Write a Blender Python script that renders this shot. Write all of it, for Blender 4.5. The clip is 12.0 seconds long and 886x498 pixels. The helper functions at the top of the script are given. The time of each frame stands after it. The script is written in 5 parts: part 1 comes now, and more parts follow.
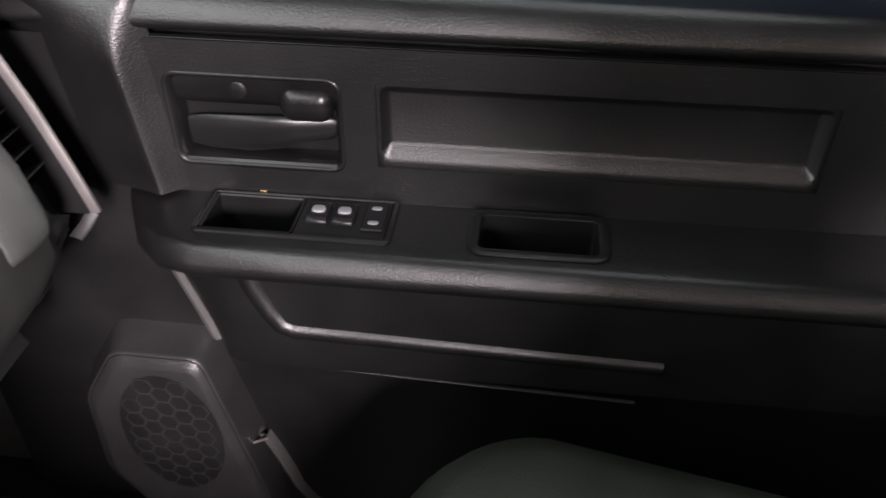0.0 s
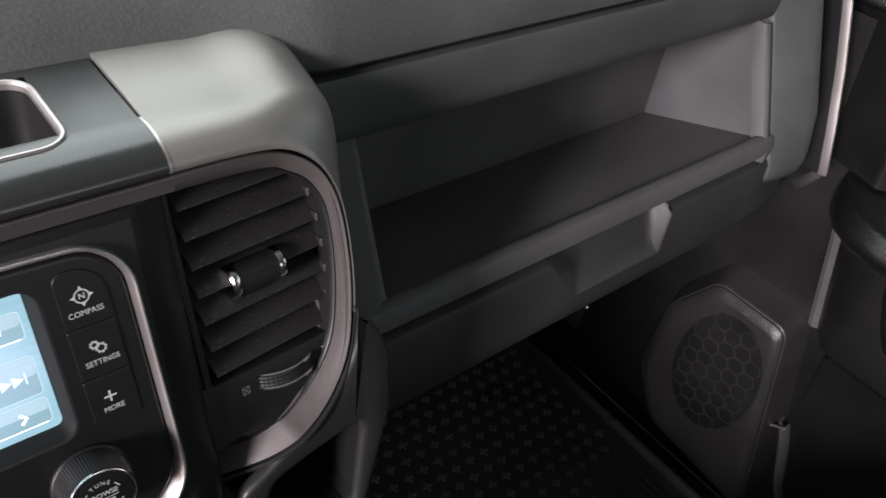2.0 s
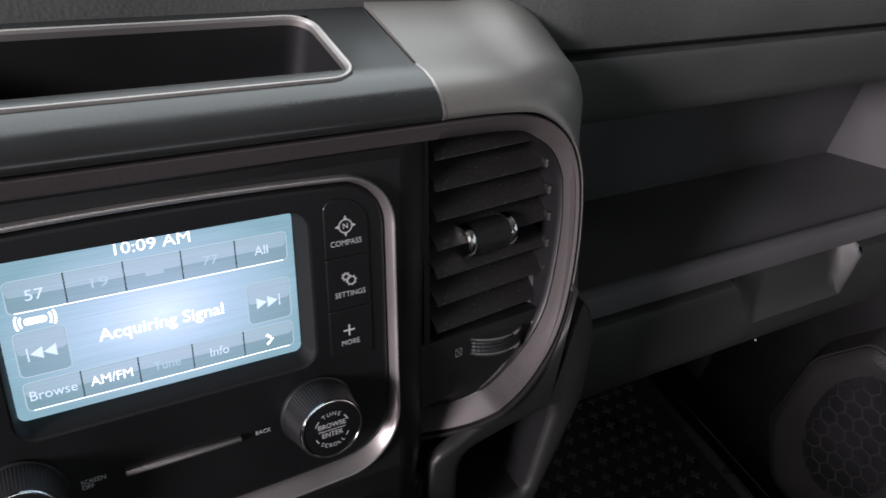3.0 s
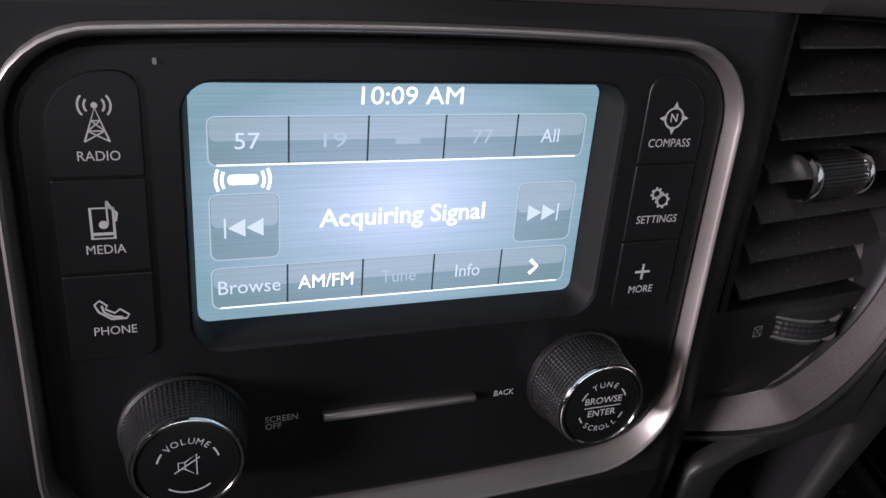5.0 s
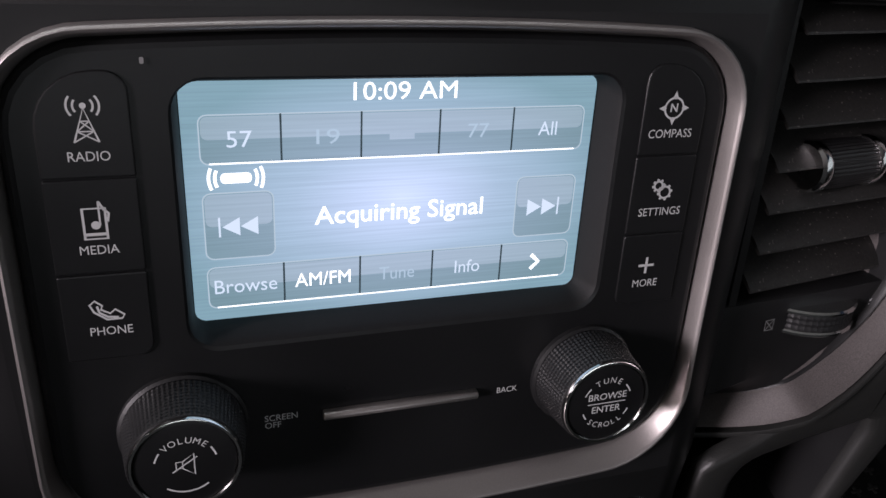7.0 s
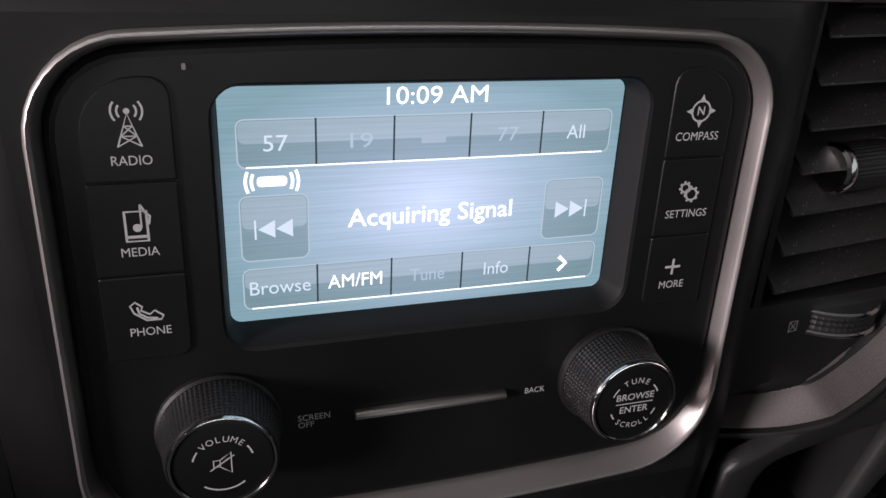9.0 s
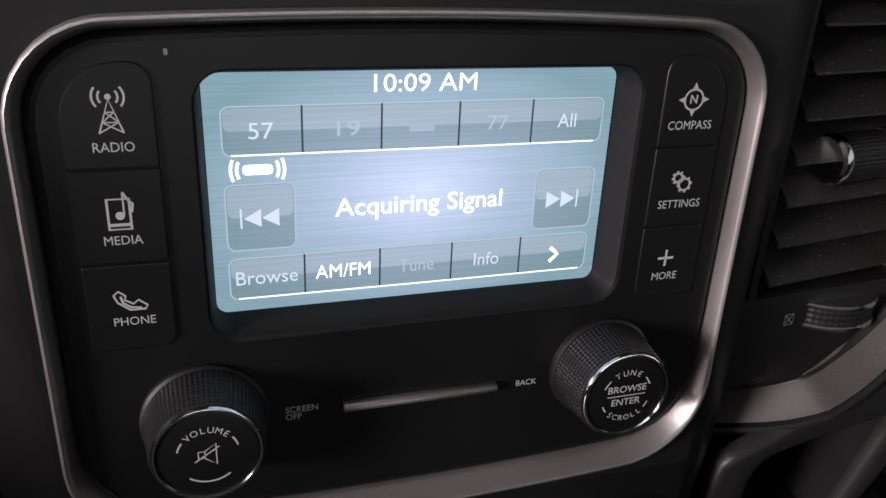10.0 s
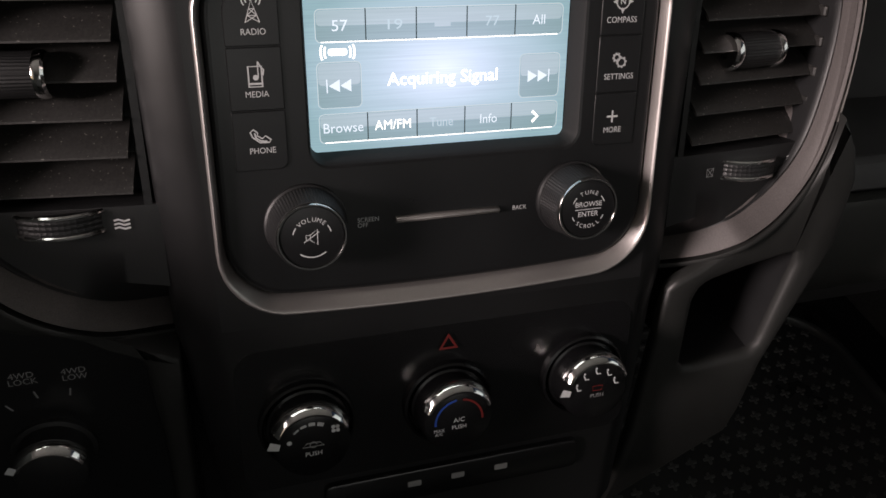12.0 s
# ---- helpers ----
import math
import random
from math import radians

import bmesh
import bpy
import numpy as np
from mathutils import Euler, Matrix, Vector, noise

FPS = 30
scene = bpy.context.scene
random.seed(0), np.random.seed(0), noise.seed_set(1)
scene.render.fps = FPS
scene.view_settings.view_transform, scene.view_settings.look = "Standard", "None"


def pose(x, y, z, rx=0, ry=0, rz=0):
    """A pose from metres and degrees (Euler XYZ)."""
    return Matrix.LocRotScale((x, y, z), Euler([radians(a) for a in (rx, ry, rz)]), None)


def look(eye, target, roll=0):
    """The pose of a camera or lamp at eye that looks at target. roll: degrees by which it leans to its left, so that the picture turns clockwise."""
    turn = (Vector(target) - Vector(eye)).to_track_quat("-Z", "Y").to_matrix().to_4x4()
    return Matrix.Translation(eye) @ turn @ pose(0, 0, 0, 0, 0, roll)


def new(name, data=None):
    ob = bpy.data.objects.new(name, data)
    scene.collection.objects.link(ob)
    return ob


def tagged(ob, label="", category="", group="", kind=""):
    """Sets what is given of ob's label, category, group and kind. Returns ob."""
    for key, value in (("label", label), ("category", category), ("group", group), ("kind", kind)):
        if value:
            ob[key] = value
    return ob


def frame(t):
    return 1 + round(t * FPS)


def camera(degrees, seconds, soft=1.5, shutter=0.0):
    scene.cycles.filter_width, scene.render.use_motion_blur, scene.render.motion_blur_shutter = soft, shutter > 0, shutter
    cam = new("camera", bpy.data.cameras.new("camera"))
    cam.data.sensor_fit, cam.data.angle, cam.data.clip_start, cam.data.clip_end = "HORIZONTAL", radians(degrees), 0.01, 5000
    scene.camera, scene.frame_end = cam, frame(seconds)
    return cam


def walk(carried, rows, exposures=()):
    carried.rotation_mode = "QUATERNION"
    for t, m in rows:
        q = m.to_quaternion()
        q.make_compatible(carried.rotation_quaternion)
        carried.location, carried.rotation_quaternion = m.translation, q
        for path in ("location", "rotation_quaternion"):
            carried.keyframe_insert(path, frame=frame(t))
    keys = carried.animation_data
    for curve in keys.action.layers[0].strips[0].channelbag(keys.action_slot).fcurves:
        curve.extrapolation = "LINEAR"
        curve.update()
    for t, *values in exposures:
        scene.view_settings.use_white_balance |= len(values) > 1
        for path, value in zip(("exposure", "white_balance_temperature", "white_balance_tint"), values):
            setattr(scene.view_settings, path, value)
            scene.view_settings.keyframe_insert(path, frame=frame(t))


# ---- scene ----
cam = camera(58.3, 12.0, shutter=0.15)
METRES = 0.65
ROWS = [
    (0.0, 0.0, 0.0, 0.0, -12.92, -34.58, 19.44),
    (0.5, -0.1156, -0.0703, 0.0667, -0.22, -31.57, 15.57),
    (1.0, -0.2024, -0.1537, 0.0807, 13.51, -28.02, 10.17),
    (1.5, -0.2597, -0.2364, 0.0821, 24.4, -25.78, 7.21),
    (2.0, -0.2903, -0.283, 0.0777, 31.23, -24.26, 4.88),
    (2.5, -0.3273, -0.328, 0.0632, 36.46, -22.99, 2.14),
    (3.0, -0.3706, -0.3568, 0.0404, 40.22, -21.6, 0.18),
    (3.5, -0.4214, -0.3712, 0.0092, 44.78, -21.55, -2.29),
    (5.5, -0.5362, -0.3232, -0.0617, 51.78, -23.67, -4.03),
    (6.0, -0.5289, -0.3145, -0.0641, 52.22, -23.75, -3.55),
    (6.5, -0.5233, -0.3175, -0.06, 52.42, -23.57, -3.16),
    (8.5, -0.5217, -0.3275, -0.0549, 52.87, -23.22, -2.51),
    (9.0, -0.5229, -0.3302, -0.0567, 53.08, -23.1, -2.54),
    (9.5, -0.5227, -0.3255, -0.0616, 53.13, -23.11, -2.51),
    (10.0, -0.5208, -0.3237, -0.0613, 53.35, -23.21, -2.49),
    (10.5, -0.5129, -0.3223, -0.062, 53.58, -23.08, -2.22),
    (11.0, -0.5038, -0.3339, -0.0643, 53.48, -23.12, -1.65),
    (11.5, -0.4371, -0.3958, -0.0703, 53.29, -22.9, -0.93),
    (12.0, -0.3743, -0.4436, -0.0856, 52.92, -22.34, -0.29),
]
EXPOSURES = [(0.0, 0.25, 6500, 16), (0.5, 0.6, 6500, 13), (1.0, 1.05, 6400, 8), (1.5, 0.4, 6350, 9), (2.0, -0.45, 6350, 12), (2.5, -0.85, 6250, 13), (3.0, -0.95, 6250, 14), (3.5, -0.95, 6250, 15),
             (5.5, -1.2, 6300, 17), (6.5, -1.2, 6300, 17), (8.5, -1.2, 6500, 16), (10.0, -1.2, 6500, 16), (10.5, -1.5, 6400, 16), (11.0, -1.25, 6500, 17), (11.5, -0.88, 6800, 16), (12.0, -0.9, 7000, 15)]
START = pose(0.254, -0.352, 1.029, -20, 0, 0) @ pose(0, 0, 0, 0, 0, -70.5)
POSES = [(t, START @ pose(METRES * x, METRES * y, METRES * z, 90 + pitch, roll, yaw)) for t, x, y, z, yaw, pitch, roll in ROWS]
POSES.insert(1, (0.3, look((0.225, -0.316, 1.051), (1.755, 0.016, -0.194), 1.6)))
walk(cam, POSES, EXPOSURES)
# ---------------- light ----------------
world = bpy.data.worlds.new("sky")
scene.world = world
world.use_nodes = True
wn = world.node_tree
sky = wn.nodes.new("ShaderNodeTexSky")
sky.sky_type = "NISHITA"
sky.sun_disc = False
sky.sun_elevation, sky.sun_rotation = radians(17), radians(-109)
sky.dust_density, sky.air_density = 4.0, 0.7
wn.links.new(sky.outputs["Color"], wn.nodes["Background"].inputs["Color"])
wn.nodes["Background"].inputs["Strength"].default_value = 0.03


def lamp(name, kind, place, target, power, colour=(1, 1, 1), **settings):
    data = bpy.data.lights.new(name, kind)
    data.energy, data.color = power, colour
    for key, value in settings.items():
        if key == "size":
            data.size = value
        if key == "size_y":
            data.shape, data.size_y = "RECTANGLE", value
        if key == "angle":
            data.angle = value
        if key == "spread":
            data.spread = value
    ob = new(name, data)
    ob.matrix_basis = look(place, target)
    return ob


lamp("sun", "SUN", (-2.5, -0.85, 0.82), (0, 0, 0), 7.0, (1.0, 0.91, 0.93), angle=radians(12))
lamp("driver_window_daylight", "AREA", (-0.96, -0.12, 1.07), (0.2, 0.05, 0.72), 2.5, (1.0, 0.93, 0.95), size=0.46, size_y=0.36)
lamp("windshield_daylight", "AREA", (-0.05, 0.46, 1.25), (0.0, 0.12, 0.76), 11.5, (0.93, 1.0, 0.97), size=1.3, size_y=0.58)
# added fill lamp behind the seats; its spread keeps it off the door
lamp("rear_fill_light", "AREA", (0.0, -1.28, 1.165), (0.0, 0.1, 0.70), 0.55, (0.95, 1.0, 0.98), size=1.2, size_y=0.40, spread=radians(80))
lamp("passenger_window_daylight", "AREA", (0.965, -0.32, 1.09), (0.1, 0.05, 0.70), 1.0, (0.92, 1.0, 0.98), size=0.70, size_y=0.38)


# ---------------- materials ----------------
def material(name, colour, rough=0.5, metal=0.0, grain=0.0, grain_size=900.0, bump=0.0, blotch=0.15, blotch_size=14.0,
             speck=0.0, cells=False, spec=0.5, coat=0.0, rough_var=0.08, emit=None, emit_power=0.0):
    m = bpy.data.materials.new(name)
    m.use_nodes = True
    t = m.node_tree
    n, link = t.nodes, t.links.new
    b = n["Principled BSDF"]
    b.inputs["Metallic"].default_value = metal
    b.inputs["Specular IOR Level"].default_value = spec
    b.inputs["Coat Weight"].default_value = coat
    co = n.new("ShaderNodeTexCoord")
    big = n.new("ShaderNodeTexNoise")
    big.inputs["Scale"].default_value, big.inputs["Detail"].default_value = blotch_size, 5
    fine = n.new("ShaderNodeTexNoise")
    fine.inputs["Scale"].default_value, fine.inputs["Detail"].default_value = grain_size, 2
    link(co.outputs["Object"], big.inputs["Vector"])
    link(co.outputs["Object"], fine.inputs["Vector"])
    ramp = n.new("ShaderNodeMapRange")
    ramp.inputs["From Min"].default_value, ramp.inputs["From Max"].default_value = 0.3, 0.7
    ramp.inputs["To Min"].default_value, ramp.inputs["To Max"].default_value = 1 - blotch, 1 + blotch
    link(big.outputs["Fac"], ramp.inputs["Value"])
    ramp2 = n.new("ShaderNodeMapRange")
    ramp2.inputs["From Min"].default_value, ramp2.inputs["From Max"].default_value = 0.3, 0.7
    ramp2.inputs["To Min"].default_value, ramp2.inputs["To Max"].default_value = 1 - grain, 1 + grain
    link(fine.outputs["Fac"], ramp2.inputs["Value"])
    mul = n.new("ShaderNodeMath")
    mul.operation = "MULTIPLY"
    link(ramp.outputs[0], mul.inputs[0])
    link(ramp2.outputs[0], mul.inputs[1])
    mix = n.new("ShaderNodeVectorMath")
    mix.operation = "SCALE"
    mix.inputs[0].default_value = colour
    link(mul.outputs[0], mix.inputs["Scale"])
    last = mix.outputs[0]
    if speck:
        dust = n.new("ShaderNodeTexNoise")
        dust.inputs["Scale"].default_value, dust.inputs["Detail"].default_value = 700, 1
        link(co.outputs["Object"], dust.inputs["Vector"])
        cut = n.new("ShaderNodeMapRange")
        cut.inputs["From Min"].default_value, cut.inputs["From Max"].default_value = 0.70, 0.76
        cut.inputs["To Max"].default_value = speck
        link(dust.outputs["Fac"], cut.inputs["Value"])
        over = n.new("ShaderNodeMix")
        over.data_type = "RGBA"
        over.inputs[7].default_value = (0.32, 0.30, 0.27, 1)
        link(cut.outputs[0], over.inputs[0])
        link(last, over.inputs[6])
        last = over.outputs[2]
    link(last, b.inputs["Base Color"])
    rr = n.new("ShaderNodeMapRange")
    rr.inputs["From Min"].default_value, rr.inputs["From Max"].default_value = 0.3, 0.7
    rr.inputs["To Min"].default_value, rr.inputs["To Max"].default_value = max(0.02, rough - rough_var), min(1, rough + rough_var)
    link(big.outputs["Fac"], rr.inputs["Value"])
    link(rr.outputs[0], b.inputs["Roughness"])
    if bump:
        bp = n.new("ShaderNodeBump")
        bp.inputs["Strength"].default_value, bp.inputs["Distance"].default_value = bump, 0.0006
        if cells:
            vor = n.new("ShaderNodeTexVoronoi")
            vor.feature = "SMOOTH_F1"
            vor.inputs["Scale"].default_value = grain_size * 0.6
            link(co.outputs["Object"], vor.inputs["Vector"])
            link(vor.outputs["Distance"], bp.inputs["Height"])
        else:
            link(fine.outputs["Fac"], bp.inputs["Height"])
        link(bp.outputs["Normal"], b.inputs["Normal"])
    if emit:
        b.inputs["Emission Color"].default_value = (*emit, 1)
        b.inputs["Emission Strength"].default_value = emit_power
    return m


DOOR = material("black_grained_plastic", (0.0060, 0.0059, 0.0060), 0.38, grain=0.25, grain_size=950, bump=0.42, cells=True, spec=0.9, rough_var=0.03)
DOOR_SMOOTH = material("black_smooth_plastic", (0.008, 0.008, 0.0082), 0.34, grain=0.1, bump=0.06)
# paler than the trim: makes the lips bright where no highlight falls
PALE_EDGE = material("pale_grey_plastic_edge", (0.085, 0.082, 0.080), 0.5, grain=0.3, grain_size=900, bump=0.4, cells=True)
POD_GREY = material("dark_grey_grained_plastic", (0.025, 0.0243, 0.0243), 0.36, grain=0.25, grain_size=1150, bump=0.6, cells=True)
DASH = material("charcoal_dash_plastic", (0.064, 0.067, 0.064), 0.55, grain=0.15, grain_size=1300, bump=0.25)
PAD = material("charcoal_dash_pad", (0.066, 0.069, 0.066), 0.62, grain=0.15, grain_size=900, bump=0.35, cells=True)
TRIM = material("dark_grey_trim_plastic", (0.017, 0.0172, 0.0163), 0.5, grain=0.12, grain_size=1500, bump=0.2)
GLOVE = material("black_glove_box_plastic", (0.032, 0.032, 0.030), 0.5, grain=0.15, grain_size=1300, bump=0.25)
SHELF = material("grey_shelf_plastic", (0.085, 0.083, 0.085), 0.62, grain=0.12, grain_size=1500, bump=0.2)
BLACK = material("satin_black_panel", (0.008, 0.0082, 0.0088), 0.33, grain=0.1, bump=0.03, blotch=0.1)
FACE_BLACK = material("satin_soft_black_panel", (0.010, 0.010, 0.0105), 0.38, grain=0.06, grain_size=1600, bump=0.03, blotch=0.1)
WELL = material("matt_black_bezel", (0.009, 0.0088, 0.0088), 0.62, grain=0.1, bump=0.03, blotch=0.1, spec=0.3)
GLOSS_BLACK = material("glossy_black_panel", (0.006, 0.006, 0.0065), 0.24, grain=0.1, bump=0.03, blotch=0.1)
BLACK_MATT = material("matt_black_plastic", (0.010, 0.010, 0.0105), 0.45, grain=0.1, grain_size=1500, bump=0.12)
VENT = material("dusty_black_vent_plastic", (0.021, 0.020, 0.019), 0.5, grain=0.3, speck=0.4, bump=0.1)
SILVER = material("satin_silver_paint", (0.245, 0.235, 0.22), 0.36, 0.45, grain=0.08, grain_size=2500, bump=0.05, blotch=0.04)
FLANGE = material("warm_grey_metallic_paint", (0.086, 0.077, 0.075), 0.56, 0.15, grain=0.22, spec=0.3, grain_size=2200, bump=0.12, blotch=0.05)
RING = material("brushed_silver_trim", (0.52, 0.485, 0.47), 0.37, 0.85, grain=0.05, grain_size=2500, blotch=0.05)
CHROME = material("chrome", (0.80, 0.79, 0.78), 0.10, 1.0, blotch=0.03, rough_var=0.03)
CENTRE = material("dark_grey_satin_metal", (0.032, 0.034, 0.034), 0.22, 0.2, grain=0.05, spec=0.9, blotch=0.05)
INK = material("white_print", (0.60, 0.61, 0.61), 0.6, blotch=0.05)
INK_DIM = material("grey_print", (0.26, 0.26, 0.26), 0.6, blotch=0.05)
RED = material("red_print", (0.15, 0.012, 0.010), 0.5, blotch=0.05)
BLUE = material("blue_print", (0.02, 0.07, 0.35), 0.5, blotch=0.05)
RUBBER = material("black_rubber", (0.056, 0.059, 0.060), 0.34, grain=0.2, bump=0.15, spec=0.7)
# studs coloured paler than the mat to carry their glints
STUD = material("pale_glint_rubber_stud", (0.15, 0.152, 0.152), 0.30, grain=0.2, bump=0.1, spec=0.9)
CARPET = material("black_carpet", (0.024, 0.024, 0.025), 0.95, grain=0.4, grain_size=600, bump=0.8)
SEAT = material("grey_green_seat_vinyl", (0.028, 0.034, 0.026), 0.6, grain=0.15, grain_size=900, bump=0.4, cells=True)
SHELL = material("grey_cab_lining", (0.16, 0.16, 0.16), 0.8, grain=0.2, grain_size=300, bump=0.2)
ROOF = material("grey_headliner_cloth", (0.50, 0.49, 0.47), 0.95, grain=0.2, grain_size=900, bump=0.3)
GROUND = material("pale_concrete", (0.40, 0.40, 0.39), 0.9, grain=0.15, grain_size=60, blotch=0.25, blotch_size=0.8)
TAN = material("tan_paper_scrap", (0.50, 0.33, 0.17), 0.8)
WHITE_KEY = material("pale_grey_switch_cap", (0.28, 0.28, 0.30), 0.35, blotch=0.05)


def glass_material():
    m = bpy.data.materials.new("window_glass")
    m.use_nodes = True
    b = m.node_tree.nodes["Principled BSDF"]
    b.inputs["Base Color"].default_value = (0.93, 0.96, 0.95, 1)
    b.inputs["Roughness"].default_value = 0.02
    b.inputs["Transmission Weight"].default_value = 1
    b.inputs["IOR"].default_value = 1.05
    return m


GLASS = glass_material()


def glow(name, colour, power, streak=0.0, centre=None, edge=None):
    """A lit display colour; with centre it fades to the edge colour and carries faint brushed lines."""
    m = bpy.data.materials.new(name)
    m.use_nodes = True
    t = m.node_tree
    n, link = t.nodes, t.links.new
    b = n["Principled BSDF"]
    b.inputs["Base Color"].default_value = (0.01, 0.01, 0.01, 1)
    b.inputs["Roughness"].default_value = 0.25
    b.inputs["Specular IOR Level"].default_value = 0.3
    b.inputs["Emission Strength"].default_value = power
    if centre is None:
        b.inputs["Emission Color"].default_value = (*colour, 1)
        return m
    co = n.new("ShaderNodeTexCoord")
    shift = n.new("ShaderNodeMapping")
    shift.inputs["Location"].default_value = (-centre[0], -centre[1], 0)
    link(co.outputs["Object"], shift.inputs["Vector"])
    wide = n.new("ShaderNodeMapping")
    wide.inputs["Scale"].default_value = (16.0, 26.0, 0)
    link(shift.outputs[0], wide.inputs["Vector"])
    far = n.new("ShaderNodeVectorMath")
    far.operation = "LENGTH"
    link(wide.outputs[0], far.inputs[0])
    ramp = n.new("ShaderNodeValToRGB")
    ramp.color_ramp.elements[0].position, ramp.color_ramp.elements[0].color = 0.0, (*colour, 1)
    ramp.color_ramp.elements[1].position, ramp.color_ramp.elements[1].color = 1.0, (*edge, 1)
    mid = ramp.color_ramp.elements.new(0.45)
    mid.color = (*[0.42 * p + 0.58 * q for p, q in zip(colour, edge)], 1)
    link(far.outputs["Value"], ramp.inputs["Fac"])
    brush = n.new("ShaderNodeMapping")
    brush.inputs["Scale"].default_value = (25, 1600, 0)
    link(co.outputs["Object"], brush.inputs["Vector"])
    lines = n.new("ShaderNodeTexNoise")
    lines.inputs["Scale"].default_value, lines.inputs["Detail"].default_value = 1.0, 3
    link(brush.outputs[0], lines.inputs["Vector"])
    amount = n.new("ShaderNodeMapRange")
    amount.inputs["From Min"].default_value, amount.inputs["From Max"].default_value = 0.3, 0.7
    amount.inputs["To Min"].default_value, amount.inputs["To Max"].default_value = 1 - streak, 1 + streak
    link(lines.outputs["Fac"], amount.inputs["Value"])
    out = n.new("ShaderNodeVectorMath")
    out.operation = "SCALE"
    link(ramp.outputs["Color"], out.inputs[0])
    link(amount.outputs[0], out.inputs["Scale"])
    link(out.outputs[0], b.inputs["Emission Color"])
    return m


# ---------------- builders ----------------
def smooth(me, degrees=35):
    me.polygons.foreach_set("use_smooth", [True] * len(me.polygons))
    me.set_sharp_from_angle(angle=radians(degrees))


def thing(name, base, label, category, group="", kind=""):
    e = new(name)
    e.empty_display_size = 0.05
    e.matrix_basis = Matrix.Translation(base)
    return tagged(e, label, category, group, kind)


def chain(ob):
    if ob.parent:
        return chain(ob.parent) @ ob.matrix_parent_inverse @ ob.matrix_basis
    return ob.matrix_basis.copy()


def part(name, bm, mat, parent=None, label="", at=None, sharp=35):
    """Links a bmesh (world metres, or local to the matrix at) as one mesh object under its parent."""
    bmesh.ops.recalc_face_normals(bm, faces=bm.faces)
    me = bpy.data.meshes.new(name)
    bm.to_mesh(me)
    bm.free()
    me.materials.append(mat)
    smooth(me, sharp)
    return place(name, me, parent, label, at)


def place(name, me, parent=None, label="", at=None):
    ob = new(name, me)
    ob.matrix_basis = at if at is not None else Matrix.Identity(4)
    if parent is not None:
        ob.parent = parent
        ob.matrix_parent_inverse = chain(parent).inverted()
    if label:
        ob["label"] = label
    return ob


def bevelled(bm, width, segments=2, angle=30):
    if width:
        edges = [e for e in bm.edges if len(e.link_faces) == 2 and e.calc_face_angle(0) > radians(angle)]
        bmesh.ops.bevel(bm, geom=edges, offset=width, segments=segments, profile=0.5, affect="EDGES", clamp_overlap=True)
    return bm


def box(x0, x1, y0, y1, z0, z1, bevel=0.0, segments=2):
    bm = bmesh.new()
    bmesh.ops.create_cube(bm, size=1)
    for v in bm.verts:
        v.co = ((x0 + x1) / 2 + v.co.x * (x1 - x0), (y0 + y1) / 2 + v.co.y * (y1 - y0), (z0 + z1) / 2 + v.co.z * (z1 - z0))
    return bevelled(bm, bevel, segments)


def join(*parts):
    out = bmesh.new()
    for b in parts:
        me = bpy.data.meshes.new("piece")
        b.to_mesh(me)
        b.free()
        out.from_mesh(me)
        bpy.data.meshes.remove(me)
    return out


def prism(points, a, b, axes="xyz", bevel=0.0, segments=2, angle=30):
    """A flat outline pushed from a to b: axes name the outline's two directions and then the push."""
    bm = bmesh.new()
    order = ["xyz".index(c) for c in axes]

    def at(p, d):
        co = [0, 0, 0]
        co[order[0]], co[order[1]], co[order[2]] = p[0], p[1], d
        return co
    low = [bm.verts.new(at(p, a)) for p in points]
    high = [bm.verts.new(at(p, b)) for p in points]
    bm.faces.new(low)
    bm.faces.new(high[::-1])
    for i in range(len(points)):
        j = (i + 1) % len(points)
        bm.faces.new((low[i], low[j], high[j], high[i]))
    bmesh.ops.recalc_face_normals(bm, faces=bm.faces)
    return bevelled(bm, bevel, segments, angle)


def loft(rings, closed=True, cap_first=False, cap_last=False):
    """Skins rings of equal length; closed: each ring runs round."""
    bm = bmesh.new()
    rows = [[bm.verts.new(p) for p in ring] for ring in rings]
    n = len(rows[0])
    for r, s in zip(rows, rows[1:]):
        for i in range(n if closed else n - 1):
            j = (i + 1) % n
            bm.faces.new((r[i], r[j], s[j], s[i]))
    if cap_first:
        bm.faces.new(rows[0])
    if cap_last:
        bm.faces.new(rows[-1][::-1])
    return bm


def sheet(rows, thick):
    """A skin through rows of points, given a thickness."""
    bm = loft(rows, closed=False)
    bmesh.ops.recalc_face_normals(bm, faces=bm.faces)
    bmesh.ops.solidify(bm, geom=bm.faces[:], thickness=thick)
    return bm


